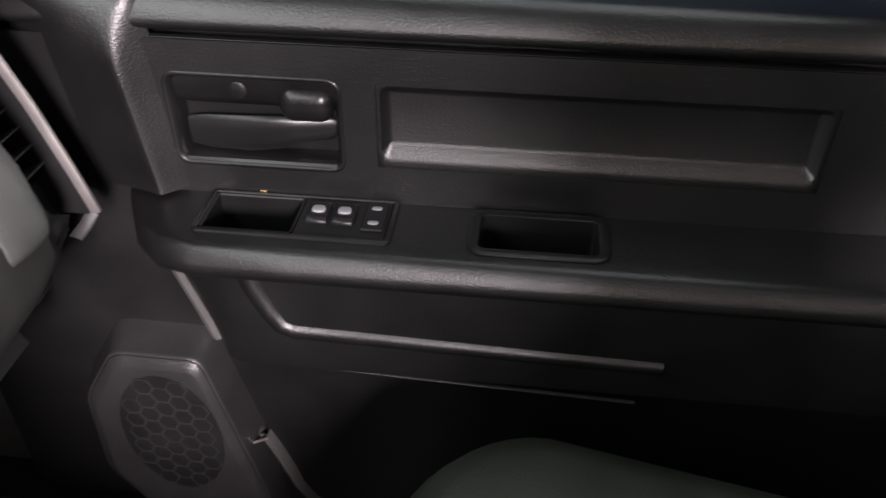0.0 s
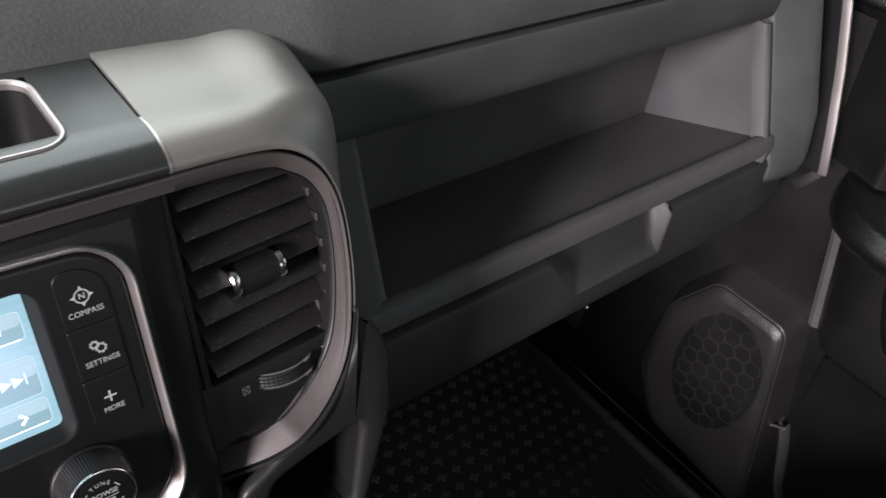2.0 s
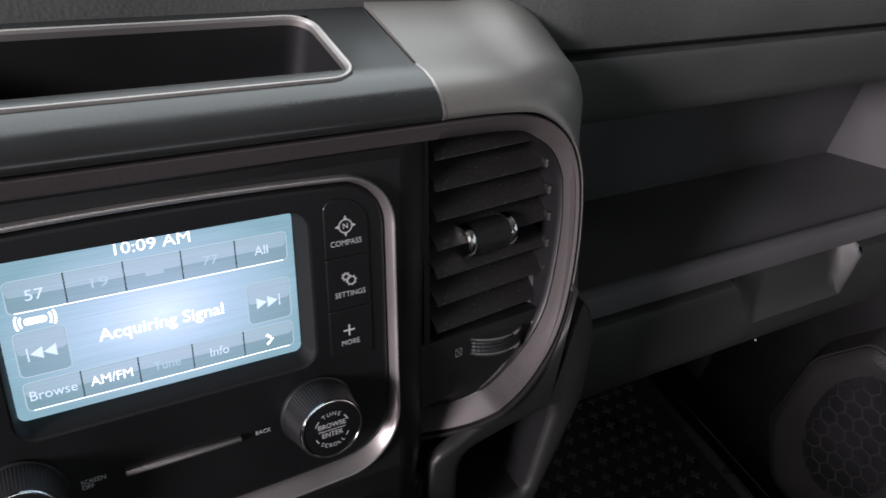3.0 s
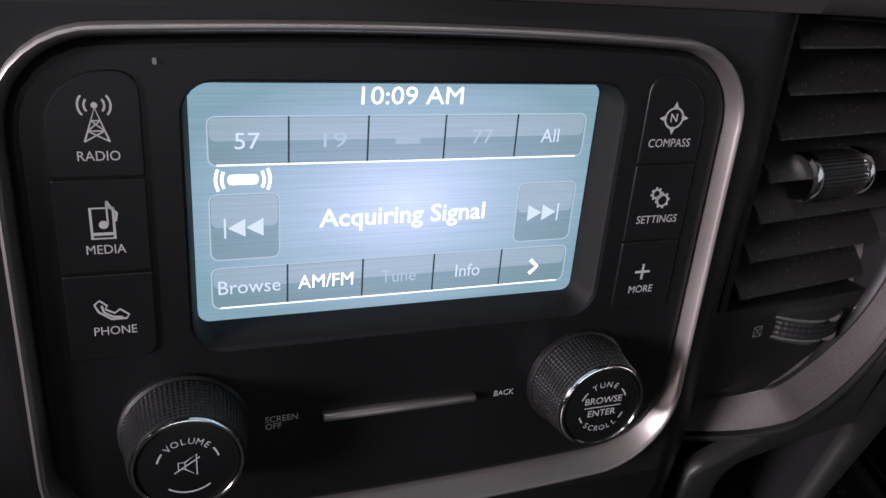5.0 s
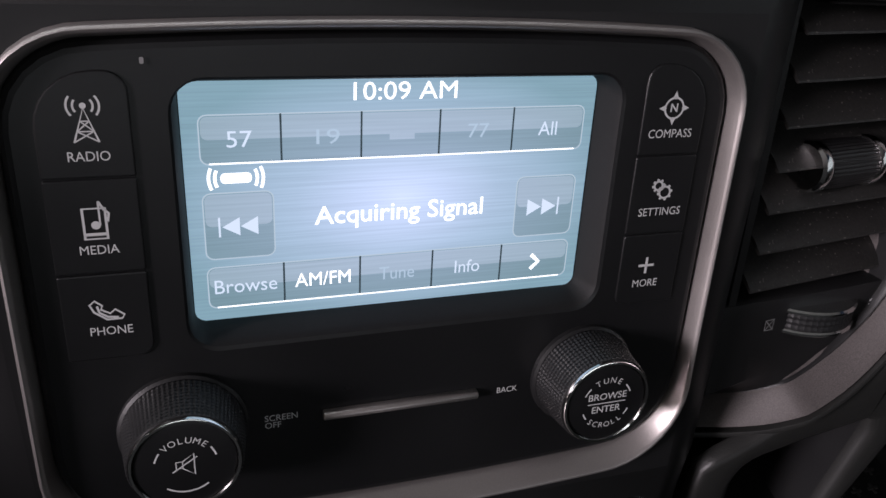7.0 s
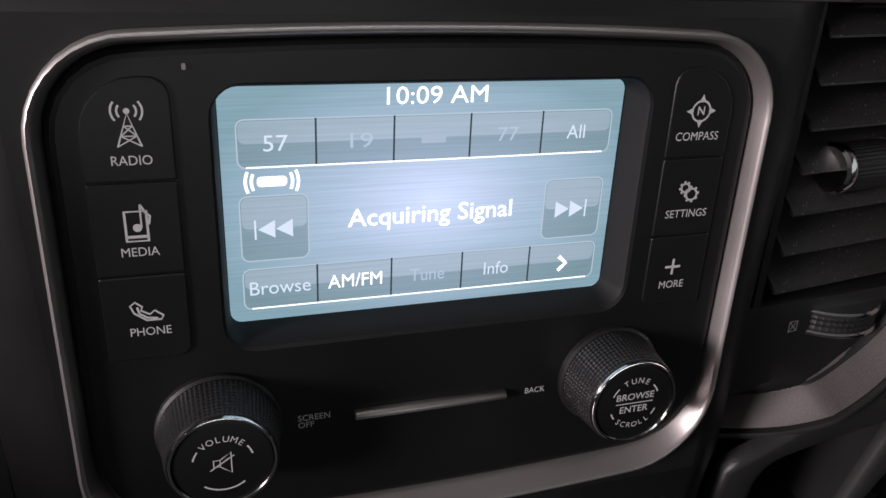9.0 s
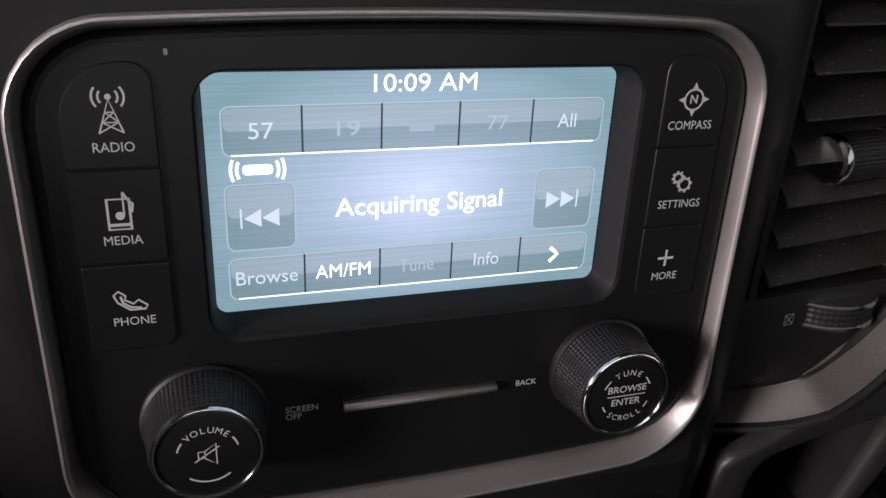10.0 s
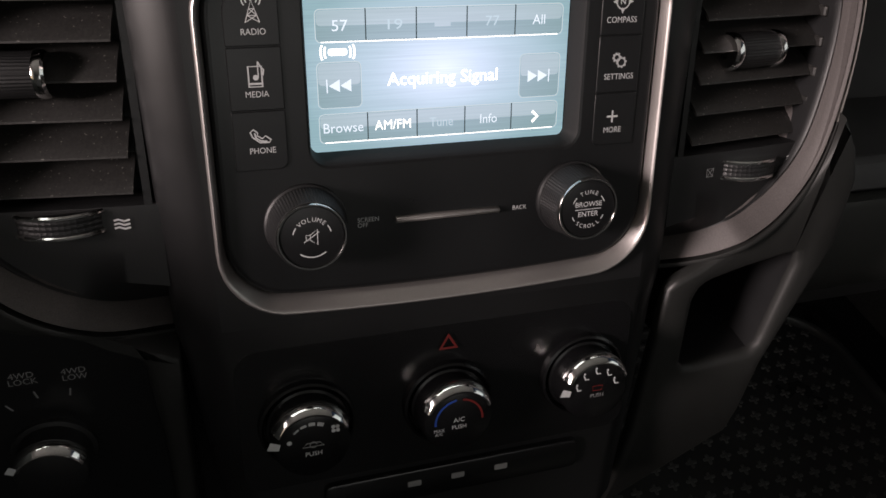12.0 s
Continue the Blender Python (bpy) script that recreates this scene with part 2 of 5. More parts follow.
def rrect(x0, x1, y0, y1, r, n=6, inset=0.0, bow=0.0):
    """A rounded rectangle, counter-clockwise; bow swells the top and bottom; r may give the upper and the lower corners apart."""
    x0, x1, y0, y1 = x0 + inset, x1 - inset, y0 + inset, y1 - inset
    top, low = [max(k - inset, 0.0002) for k in (r if isinstance(r, tuple) else (r, r))]
    pts = []
    for sx, sy, a in ((1, 1, 0), (-1, 1, 90), (-1, -1, 180), (1, -1, 270)):
        r = top if sy > 0 else low
        cx, cy = (x1 - r if sx > 0 else x0 + r), (y1 - r if sy > 0 else y0 + r)
        for i in range(n + 1):
            w = radians(a + 90 * i / n)
            pts.append((cx + r * math.cos(w), cy + r * math.sin(w)))
        if bow and a in (0, 180):
            s = 1 if a == 0 else -1
            xs = (x1 - r, x0 + r) if a == 0 else (x0 + r, x1 - r)
            yy = y1 if a == 0 else y0
            for k in range(1, 12):
                f = k / 12
                pts.append((xs[0] + (xs[1] - xs[0]) * f, yy + s * bow * 4 * f * (1 - f)))
    return pts


def frame_ring(outline, levels, cap=False):
    """A closed moulding: outline(inset) at each (inset, height)."""
    return loft([[(x, y, h) for x, y in outline(i)] for i, h in levels], True, False, cap)


def lathe(profile, n=40, cap=True):
    """Turns (radius, height) rows about z."""
    rings = [[(r * math.cos(2 * math.pi * i / n), r * math.sin(2 * math.pi * i / n), h) for i in range(n)] for r, h in profile]
    return loft(rings, True, cap, cap)


def knurled(radius0, radius1, h0, h1, depth, n=60, rows=6):
    """A tapered barrel covered in small pyramids."""
    bm = bmesh.new()
    grid = []
    for j in range(rows * 2 + 1):
        f = j / (rows * 2)
        ring = []
        for i in range(n):
            r = radius0 + (radius1 - radius0) * f + (depth if (i % 2 == 0 and j % 2 == 1) else 0)
            w = 2 * math.pi * i / n
            ring.append(bm.verts.new((r * math.cos(w), r * math.sin(w), h0 + (h1 - h0) * f)))
        grid.append(ring)
    for a, b in zip(grid, grid[1:]):
        for i in range(n):
            j = (i + 1) % n
            bm.faces.new((a[i], a[j], b[j], b[i]))
    bm.faces.new(grid[0])
    bm.faces.new(grid[-1])
    return bm


def stroke(points, width, height=0.0002, closed=False):
    """A flat line of the given width through 2D points, as a thin raised strip."""
    bm = bmesh.new()
    pts = [Vector(p) for p in points]
    n = len(pts)
    left, right = [], []
    for i, p in enumerate(pts):
        a = pts[i - 1] if (i or closed) else p
        b = pts[(i + 1) % n] if (i < n - 1 or closed) else p
        d = (b - a).normalized()
        o = Vector((-d.y, d.x)) * width / 2
        left.append(p + o)
        right.append(p - o)
    tops = [(bm.verts.new((*l, height)), bm.verts.new((*r, height))) for l, r in zip(left, right)]
    for i in range(n if closed else n - 1):
        j = (i + 1) % n
        bm.faces.new((tops[i][0], tops[i][1], tops[j][1], tops[j][0]))
    return bm


def arc(cx, cy, r, a0, a1, n=14):
    return [(cx + r * math.cos(radians(a0 + (a1 - a0) * i / n)), cy + r * math.sin(radians(a0 + (a1 - a0) * i / n))) for i in range(n + 1)]


def flat(points, height=0.0002):
    bm = bmesh.new()
    bm.faces.new([bm.verts.new((x, y, height)) for x, y in points])
    return bm


def disc(cx, cy, r, height=0.0002, n=16):
    return flat([(cx + r * math.cos(2 * math.pi * i / n), cy + r * math.sin(2 * math.pi * i / n)) for i in range(n)], height)


def moved(bm, m):
    bmesh.ops.transform(bm, matrix=m, verts=bm.verts)
    return bm


def words(text, size, cx, cy, height=0.0002, squeeze=1.0, align="CENTER", bold=0.0, gap=0.85, width=0.0):
    """Printed words in the built-in font, centred at (cx, cy)."""
    cu = bpy.data.curves.new("words", "FONT")
    cu.body, cu.size, cu.align_x, cu.align_y = text, size, align, "CENTER"
    cu.space_line, cu.resolution_u, cu.offset = gap, 3, bold
    ob = bpy.data.objects.new("words", cu)
    scene.collection.objects.link(ob)
    me = bpy.data.meshes.new_from_object(ob.evaluated_get(bpy.context.evaluated_depsgraph_get()))
    bpy.data.objects.remove(ob)
    bm = bmesh.new()
    bm.from_mesh(me)
    bpy.data.meshes.remove(me)
    if width:
        xs = [v.co.x for v in bm.verts]
        squeeze = width / (max(xs) - min(xs))
    for v in bm.verts:
        v.co = (cx + v.co.x * squeeze, cy + v.co.y, height)
    return bm


def curved_words(text, size, cx, cy, r, middle, step, height=0.0002, inward=False):
    """Letters set one by one along an arc; middle and step in degrees."""
    out = []
    for i, ch in enumerate(text):
        a = middle + (i - (len(text) - 1) / 2) * (step if inward else -step)
        b = words(ch, size, 0, 0, height)
        turn = a + 90 if inward else a - 90
        out.append(moved(b, Matrix.Translation((cx + r * math.cos(radians(a)), cy + r * math.sin(radians(a)), 0)) @ Matrix.Rotation(radians(turn), 4, "Z")))
    return join(*out)


MM = 0.001
# the face of the centre stack: u across, v up the face, n out towards the seats
FACE = Matrix.Translation((0, 0, 0.72)) @ Matrix(((1, 0, 0, 0), (0, math.sin(radians(20)), -math.cos(radians(20)), 0),
                                                  (0, math.cos(radians(20)), math.sin(radians(20)), 0), (0, 0, 0, 1)))


def face(u, v, n=0.0):
    return FACE @ Vector((u * MM, v * MM, n * MM))


def on_face(bm, u=0.0, v=0.0, n=0.0):
    """Takes a bmesh in metres, drawn flat, to its place on the face (offsets in mm)."""
    return moved(bm, FACE @ Matrix.Translation((u * MM, v * MM, n * MM)))


# ---------------- the cab's shell ----------------
def structure(name, bm, mat, label):
    return tagged(part(name, bm, mat), label, name.split("_")[0], kind="structure")


structure("ground", box(-40, 40, -40, 40, -0.9, -0.8), GROUND, "pale concrete ground outside the truck")
structure("floor", box(-0.97, 0.99, -1.3, 0.75, -0.03, 0.0), CARPET, "black carpeted truck cab floor")
structure("ceiling", box(-0.97, 0.99, -1.3, 0.22, 1.46, 1.49), ROOF, "grey cloth headliner of the cab")
# unseen rear wall; its opening is added to hold the fill lamp
structure("wall_rear", join(box(-0.97, 0.99, -1.33, -1.302, -0.03, 0.95), box(-0.97, -0.62, -1.33, -1.302, 0.952, 1.49), box(0.62, 0.99, -1.33, -1.302, 0.952, 1.49),
                            box(-0.618, 0.618, -1.33, -1.302, 1.38, 1.49)), SHELL, "grey unseen rear wall of the cab round an added opening")
structure("wall_front", join(box(-0.97, 0.99, 0.752, 0.78, -0.03, 0.90)), SHELL, "dark firewall behind the dashboard")
# unseen side: sill and rear pillar stand where they cut the sun
structure("wall_left", join(box(-1.0, -0.972, -1.3, 0.75, -0.03, 0.82), box(-1.0, -0.972, -1.3, -0.845, 0.822, 1.49),
                            prism([(0.735, 0.822), (0.585, 0.822), (0.12, 1.49), (0.22, 1.49)], -1.0, -0.972, "yzx")), SHELL,
          "dark driver side wall, its window opening set to cut the sun")
structure("wall_right", join(box(0.992, 1.02, -1.3, -0.90, -0.03, 1.49), box(0.992, 1.02, 0.32, 0.75, -0.03, 0.80),
                             prism([(0.75, 0.802), (0.60, 0.802), (0.12, 1.49), (0.22, 1.49)], 0.992, 1.02, "yzx")), SHELL,
          "dark passenger side wall round the door")


# ---------------- centre pod ----------------
def pod_outline(dense=True):
    """The right half of the pod's opening, from the tail up and over to the middle (mm on the face)."""
    pts = [(104, -40.5), (116, -40), (128, -39.5), (140, -38), (152, -34.5), (163, -29.5), (173, -22.5), (182, -13), (189.5, -2), (195, 11), (198.5, 26),
           (201, 44), (202, 62), (201.5, 80), (199, 94), (193.5, 106), (184.5, 115), (173, 120.5), (158, 122.5), (140, 123), (123, 123)]
    if not dense:
        return pts
    fine = []
    for i in range(len(pts) - 1):
        a, b, c, d = [Vector(pts[max(0, min(len(pts) - 1, i + k))]) for k in (-1, 0, 1, 2)]
        for f in (0, 1 / 3, 2 / 3):
            fine.append(tuple(0.5 * (2 * b + (c - a) * f + (2 * a - 5 * b + 4 * c - d) * f ** 2 + (3 * b - a - 3 * c + d) * f ** 3)))
    return fine + [pts[-1]]


def offsets(pts):
    """The outward direction at each point of an open outline."""
    out = []
    for i in range(len(pts)):
        a, b = Vector(pts[max(0, i - 1)]), Vector(pts[min(len(pts) - 1, i + 1)])
        d = (b - a).normalized()
        out.append(Vector((d.y, -d.x)))
    return out


def tail(p):
    """How far the foot of the outline dives behind the black face."""
    return max(0, 155 - p[0]) * 0.5 if p[1] < 0 else 0


POD_LEVELS = [(0, -4), (0.3, 0), (1.5, 0.9), (4, 1.2), (8, -0.5), (12, -4), (16, -9.5), (19, -16), (21, -24)]


POD_FOOT = [-4, 0, 0.4, 0, -2, -5, -8, -10.5, -12.5]


def pod_rows(pts, sign=1, back=((0.02, 0.0015, 0.3), (0.05, 0.003, 0.75), (0.10, 0.004, 1.0), (0.20, 0.004, 1.0))):
    norm = offsets(pts)
    rows = []
    for k, (off, n) in enumerate(POD_LEVELS):
        row = []
        for p, d in zip(pts, norm):
            foot, t = max(0, min(1, -1.6 * d.y)), tail(p)
            # the shoulder swells where the top turns into the side
            swell = 1 + 0.70 * max(0, min(1, (off - 6) / 10)) * (2 * max(0, d.x) * max(0, d.y)) ** 2
            o = off * swell * (1 - foot) + min(off, 2.5 + off * 0.03) * foot
            row.append(face(sign * (p[0] + 0.47 * t + o * d.x * (0.5 + 0.5 * max(0, min(1, abs(d.y) * 1.3)))), p[1] - 0.37 * t + o * d.y, n * (1 - foot) + POD_FOOT[k] * foot - t - 1.3 * min(off, 7) * max(0, d.x) * (1 - foot)))
        rows.append(row)
    for dy, dz, k in back:
        # the shoulder flares as it runs back into the dash
        rows.append([q + Vector((sign * 0.011 * k * max(0, d.x), dy, dz + 0.012 * k * max(0, d.x) * max(0, d.y))) for q, d in zip(rows[len(POD_LEVELS) - 1], norm)])
    return rows


pod = thing("centre_dash_pod", (0, 0.1, 0.55), "dark and silver centre dashboard pod with satin trim", "dashboard")
for side in (1, -1):
    rows = pod_rows(pod_outline(), side)
    part("silver_cap", sheet([r[30:] for r in rows], 0.0025), SILVER, pod, "satin silver painted corner cap", sharp=50)
    part("lower_shell", sheet([r[:31] for r in rows], 0.0025), TRIM, pod, "dark grey lower shell", sharp=50)

    # silver strip laid on as the lit edge of the cap's seam
    part("seam_highlight", sheet([[face(side * u, 123 + off, n + 0.3) for u in (121.7, 122.9)] for off, n in POD_LEVELS[1:]], 0.0008), RING, pod, "thin bright strip for the seam's highlight", sharp=60)

# the middle of the top, with the tray's opening cut out


def pod_top():
    us = [-121.5, -108, -91.5, -60, -30, 0, 30, 60, 91.5, 108, 121.5]
    rows = [[face(u, 123 + off, n) for u in us] for off, n in POD_LEVELS]
    last = rows[-1]
    for y in (0.122, 0.20, 0.27):
        rows.append([Vector((p.x, y, p.z + 0.02 * (y - p.y))) for p in last])
    bm = bmesh.new()
    grid = [[bm.verts.new(p) for p in r] for r in rows]
    k = len(POD_LEVELS) - 1
    for i in range(len(rows) - 1):
        for j in range(len(us) - 1):
            if i == k and 2 <= j <= 7:
                continue
            bm.faces.new((grid[i][j], grid[i][j + 1], grid[i + 1][j + 1], grid[i + 1][j]))
    bmesh.ops.recalc_face_normals(bm, faces=bm.faces)
    bmesh.ops.solidify(bm, geom=bm.faces[:], thickness=0.002)
    return bm


part("top_panel", pod_top(), CENTRE, pod, "dark grey satin top panel", sharp=50)
front_y = face(0, 144, -24).y
RIM_Z = face(0, 144, -24).z
tray_outline = lambda i: rrect(-0.0915, 0.0915, front_y - 0.009, 0.1215, 0.012, 5, i)
part("tray_rim", frame_ring(tray_outline, [(-0.0012, RIM_Z - 0.004), (-0.0012, RIM_Z + 0.0010), (-0.0004, RIM_Z + 0.0018), (0.0008, RIM_Z + 0.0017), (0.0018, RIM_Z + 0.0006), (0.002, RIM_Z - 0.006)]),
     RING, pod, "thin bright silver rim")
tray_in = lambda i: rrect(-0.0895, 0.0895, front_y - 0.007, 0.1195, 0.010, 5, i)
part("tray_liner", frame_ring(tray_in, [(0, RIM_Z - 0.002), (0.001, RIM_Z - 0.03), (0.004, RIM_Z - 0.045)], True), BLACK_MATT, pod, "black storage tray liner")

# the lit inner wall of the opening; along the top it is a chamfer facing out and down
LIP = [(-1.4, -6), (-1.5, -1.2), (-2.0, -0.6), (-4.0, -2.0), (-9.0, -5.0), (-10.0, -12), (-10.2, -24), (-10.4, -38)]
FOOT = [(-1.5, -6), (-1.5, -1.2), (-2.0, -0.4), (-3.2, -1.2), (-6.5, -4.6), (-10.0, -8.6), (-13.0, -13), (-14, -30)]
for side in (1, -1):
    pts = pod_outline()
    norm = offsets(pts)
    rows = []
    for j, (off, n) in enumerate(((-1.5, -6), (-1.5, -1.2), (-2.0, -0.4), (-2.8, -1.0), (-3.8, -8), (-5.0, -18), (-5.8, -26), (-6.2, -38))):
        row = []
        for i, (p, d) in enumerate(zip(pts, norm)):
            # the upper edge keeps a narrow lip, the side and the foot a wide one
            t, up, down = tail(p), max(0, min(1, 1.5 * d.y - 0.2)), max(0, min(1, -1.3 * d.y))
            o, m = off * (1 - up) + LIP[j][0] * up, n * (1 - up) + LIP[j][1] * up
            o, m = o * (1 - down) + FOOT[j][0] * down, m * (1 - down) + FOOT[j][1] * down
            row.append(face(side * (p[0] + 0.47 * t + o * d.x), p[1] - 0.37 * t + o * d.y, m - t))
        rows.append(row)
    part("inner_flange", sheet(rows, 0.002), FLANGE, pod, "warm grey metallic inner flange", sharp=60)
lip = [[face(u, 123 + o, n) for u in (-123, -60, 0, 60, 123)] for o, n in LIP]
part("top_lip", sheet(lip, 0.002), FLANGE, pod)

# the black face between the vents
cols = [(-1.0, -32), (-1, -13), (-0.975, -9), (-0.93, -5.5), (-0.88, -2), (-0.84, -0.6), (0.84, -0.6), (0.88, -2), (0.93, -5.5), (0.975, -9), (1, -13), (1.0, -32)]
levels = ((114, 121), (110, 120.8), (-43, 116.2), (-60, 113), (-100, 109), (-140, 104), (-175, 100))
bm = bmesh.new()
grid = [[bm.verts.new(face(c * half, v, n)) for c, n in cols] for v, half in levels]
for i in range(len(levels) - 1):
    for j in range(len(cols) - 1):
        if not (i == 1 and cols[j][0] == -0.84):
            bm.faces.new((grid[i][j], grid[i][j + 1], grid[i + 1][j + 1], grid[i + 1][j]))
# the frame round the radio's opening
hole_in = rrect(-96.2, 96.7, -36.6, 106.1, (23.6, 28.6), 9, 0, 1.8)
hole_out = [(x * (118.6 + 0.030 * (y - 35)), y) for x, y in rrect(-0.84, 0.84, -43, 110, 0.0004, 9, 0, 0.0001)]
rims = [[bm.verts.new(face(u, v, -0.6)) for u, v in line] for line in (hole_out, hole_in)]
for i in range(len(hole_in)):
    j = (i + 1) % len(hole_in)
    bm.faces.new((rims[0][i], rims[0][j], rims[1][j], rims[1][i]))
bmesh.ops.recalc_face_normals(bm, faces=bm.faces)
bmesh.ops.solidify(bm, geom=bm.faces[:], thickness=0.003)
part("black_face", bm, FACE_BLACK, pod, "satin black centre panel", sharp=60)


# ---------------- radio ----------------
radio = thing("car_radio", face(0, -40, -10), "black touchscreen car radio with lit display and silver surround", "radio")
RING_LEVELS = ((-0.2, -2.0, 0), (0, 2.8, 0), (0.3, 3.6, 0), (0.9, 4.0, 0), (1.5, 3.7, 0.1), (2.0, 2.8, 0.4), (2.6, 0.4, 2.0), (3.3, -2.6, 3.8), (3.6, -5.0, 4.2))
part("silver_surround", on_face(loft([[(x * MM, y * MM, h * MM) for x, y in rrect(-96.5, 97.0, -37.0 + low, 106.5, (24, 29), 9, pull, 1.8)] for pull, h, low in RING_LEVELS])),
     RING, radio, "brushed silver surround", sharp=60)
# faceplate with a sloping well for the display
def plate_ring(pull):
    return rrect(-93.2 * MM, 93.7 * MM, -29.8 * MM, 103.2 * MM, (20.7 * MM, 25.7 * MM), 6, pull, 0.0018)


well_levels = ((-57.6, 60.2, 23.4, 94.6, 8.5, -0.4), (-56.9, 59.2, 24.5, 94.0, 7.5, -0.8), (-56.3, 58.2, 25.7, 93.4, 5.8, -2.2), (-55.6, 56.4, 27.4, 92.7, 3.8, -8.8), (-55.4, 55.8, 27.8, 92.4, 3.4, -10.5))
well_rings = [[(x * MM, y * MM, h * MM) for x, y in rrect(x0, x1, y0, y1, r, 6, 0, 0.0001)] for x0, x1, y0, y1, r, h in well_levels]
plate = loft([[(x, y, h) for x, y in plate_ring(pull)] for pull, h in ((0, -0.0060), (0, -0.0026), (0.0006, -0.0014), (0.0016, -0.0006), (0.0028, -0.0004))]
             + well_rings[:2])
part("faceplate", on_face(plate), BLACK, radio, "satin black faceplate", sharp=8)
part("display_well", on_face(loft(well_rings[1:])), WELL, radio, "matt black sloping wall round the display", sharp=40)

SCREEN_N = -9.2
GLOW_MAIN = glow("lit_display_background", (0.60, 0.71, 0.95), 2.6, 0.08, (0.0, 0.0), (0.20, 0.335, 0.39))
screen_at = FACE @ Matrix.Translation((0, 59.6 * MM, SCREEN_N * MM))


def screen_piece(name, bm, mat, parent, lift=0.0):
    """A flat piece of the display: mm from the display's middle."""
    bm = moved(bm, Matrix.Scale(MM, 4))
    return part(name, moved(bm, Matrix.Translation((0, 0, lift * MM))), mat, parent, at=screen_at)


display = screen_piece("display", loft([[(x, y, 0) for x, y in rrect(-55.2, 55.6, -31.6, 32.6, 3, 5)], [(x, y, -2) for x, y in rrect(-55.2, 55.6, -31.6, 32.6, 3, 5)]], True, True, True), GLOW_MAIN, radio)
display["label"] = "lit blue-grey display showing a radio menu"
G_WHITE = glow("display_white", (0.97, 0.99, 1.0), 4.0)
G_LINE = glow("display_line", (0.44, 0.55, 0.62), 2.45)
G_DARK = glow("display_dark", (0.03, 0.05, 0.06), 2.45)
G_DIM = glow("display_dim", (0.42, 0.55, 0.66), 2.45)
G_MID = glow("display_mid", (0.66, 0.77, 0.90), 2.45)
G_KEY_TOP = glow("display_key_top", (0.50, 0.59, 0.76), 2.45, 0.07, (0, 0), (0.29, 0.40, 0.46))
G_KEY_LOW = glow("display_key_low", (0.38, 0.48, 0.63), 2.45, 0.07, (0, 0), (0.18, 0.29, 0.33))


def key(x0, x1, y0, y1, name, radius=2.0, split=0.5):
    """A glossy on-screen key: a lighter upper half over a darker lower one, and a light edge."""
    ym = y0 + (y1 - y0) * split
    lower = screen_piece(name, flat(rrect(x0, x1, y0, y1, radius, 4), 0.10), G_KEY_LOW, display)
    screen_piece("key_shine", flat(rrect(x0 + 0.4, x1 - 0.4, ym, y1 - 0.4, radius * 0.8, 4), 0.14), G_KEY_TOP, lower)
    screen_piece("key_edge", stroke(rrect(x0, x1, y0, y1, radius, 4), 0.35, 0.18, True), G_LINE, lower)
    if x1 - x0 > 50:
        screen_piece("key_glint", stroke([(x0 + radius, y0 + 0.1), ((x0 + x1) / 2, y0), (x1 - radius, y0 + 0.1)], 0.4, 0.21), G_WHITE, lower)
    return lower


bar_top = key(-51.1, 52.6, 11.7, 24.1, "preset_bar")
bar_low = key(-51.4, 52.4, -28.0, -16.3, "menu_bar")
for xs, y0, y1, bar in (((-31.4, -10.9, 10.3, 31.3), 11.7, 24.1, bar_top), ((-31.7, -10.9, 10.0, 31.0), -28.0, -16.3, bar_low)):
    for x in xs:
        screen_piece("divider", stroke([(x, y0), (x, y1)], 0.5, 0.2), G_DARK, bar)
back_key = key(-51.3, -33.8, -13.9, 4.1, "skip_back_key")
next_key = key(34.2, 52.4, -14.2, 4.0, "skip_forward_key")
ink = [("clock", "10:09 AM", 6.6, 0.3, 29.0, G_WHITE, 0.0, 27.6), ("message", "Acquiring Signal", 7.2, 0.7, -3.9, G_WHITE, 0.08, 47.4),
       ("preset", "57", 6.0, -41.7, 17.7, G_MID, 0.04, 6.2), ("preset", "19", 5.6, -20.2, 17.6, G_DIM, 0, 6.0), ("preset", "77", 5.6, 21.2, 17.8, G_DIM, 0, 6.0),
       ("preset", "All", 5.6, 42.0, 17.7, G_MID, 0.03, 5.6), ("menu_word", "Browse", 5.7, -41.8, -22.2, G_MID, 0.05, 16.2), ("menu_word", "AM/FM", 5.7, -21.0, -22.2, G_WHITE, 0.0, 15.2),
       ("menu_word", "Tune", 5.6, -0.3, -22.4, G_DIM, 0.02, 10.2), ("menu_word", "Info", 5.6, 20.6, -22.4, G_MID, 0.02, 7.6)]
for name, text, size, cx, cy, mat, bold, width in ink:
    screen_piece(name, words(text, size, cx, cy, 0.24, bold=0.06 if name == "message" else 0.0, width=width), mat, display)
screen_piece("preset", join(flat([(-3.4, 16.4), (3.4, 16.4), (3.4, 18.9), (-3.4, 18.9)], 0.24)), G_KEY_TOP, display)
screen_piece("menu_arrow", stroke([(40.8, -20.4), (43.2, -22.7), (40.8, -25.0)], 1.2, 0.24), G_WHITE, display)
for s, middle, owner in ((1, -5.1, back_key), (-1, -5.3, next_key)):
    screen_piece("skip_stop", stroke([(-47.6 * s, middle - 2.7), (-47.6 * s, middle + 2.7)], 0.5, 0.24), G_MID, owner)
    for x in (-46.9, -42.3):
        screen_piece("skip_arrow", flat([(x * s, middle), ((x + 4.4) * s, middle - 2.5 * s), ((x + 4.4) * s, middle + 2.5 * s)], 0.24), G_MID, owner)
badge = [flat(rrect(-46.6, -39.0, 6.6, 9.3, 1.0, 3), 0.24)]
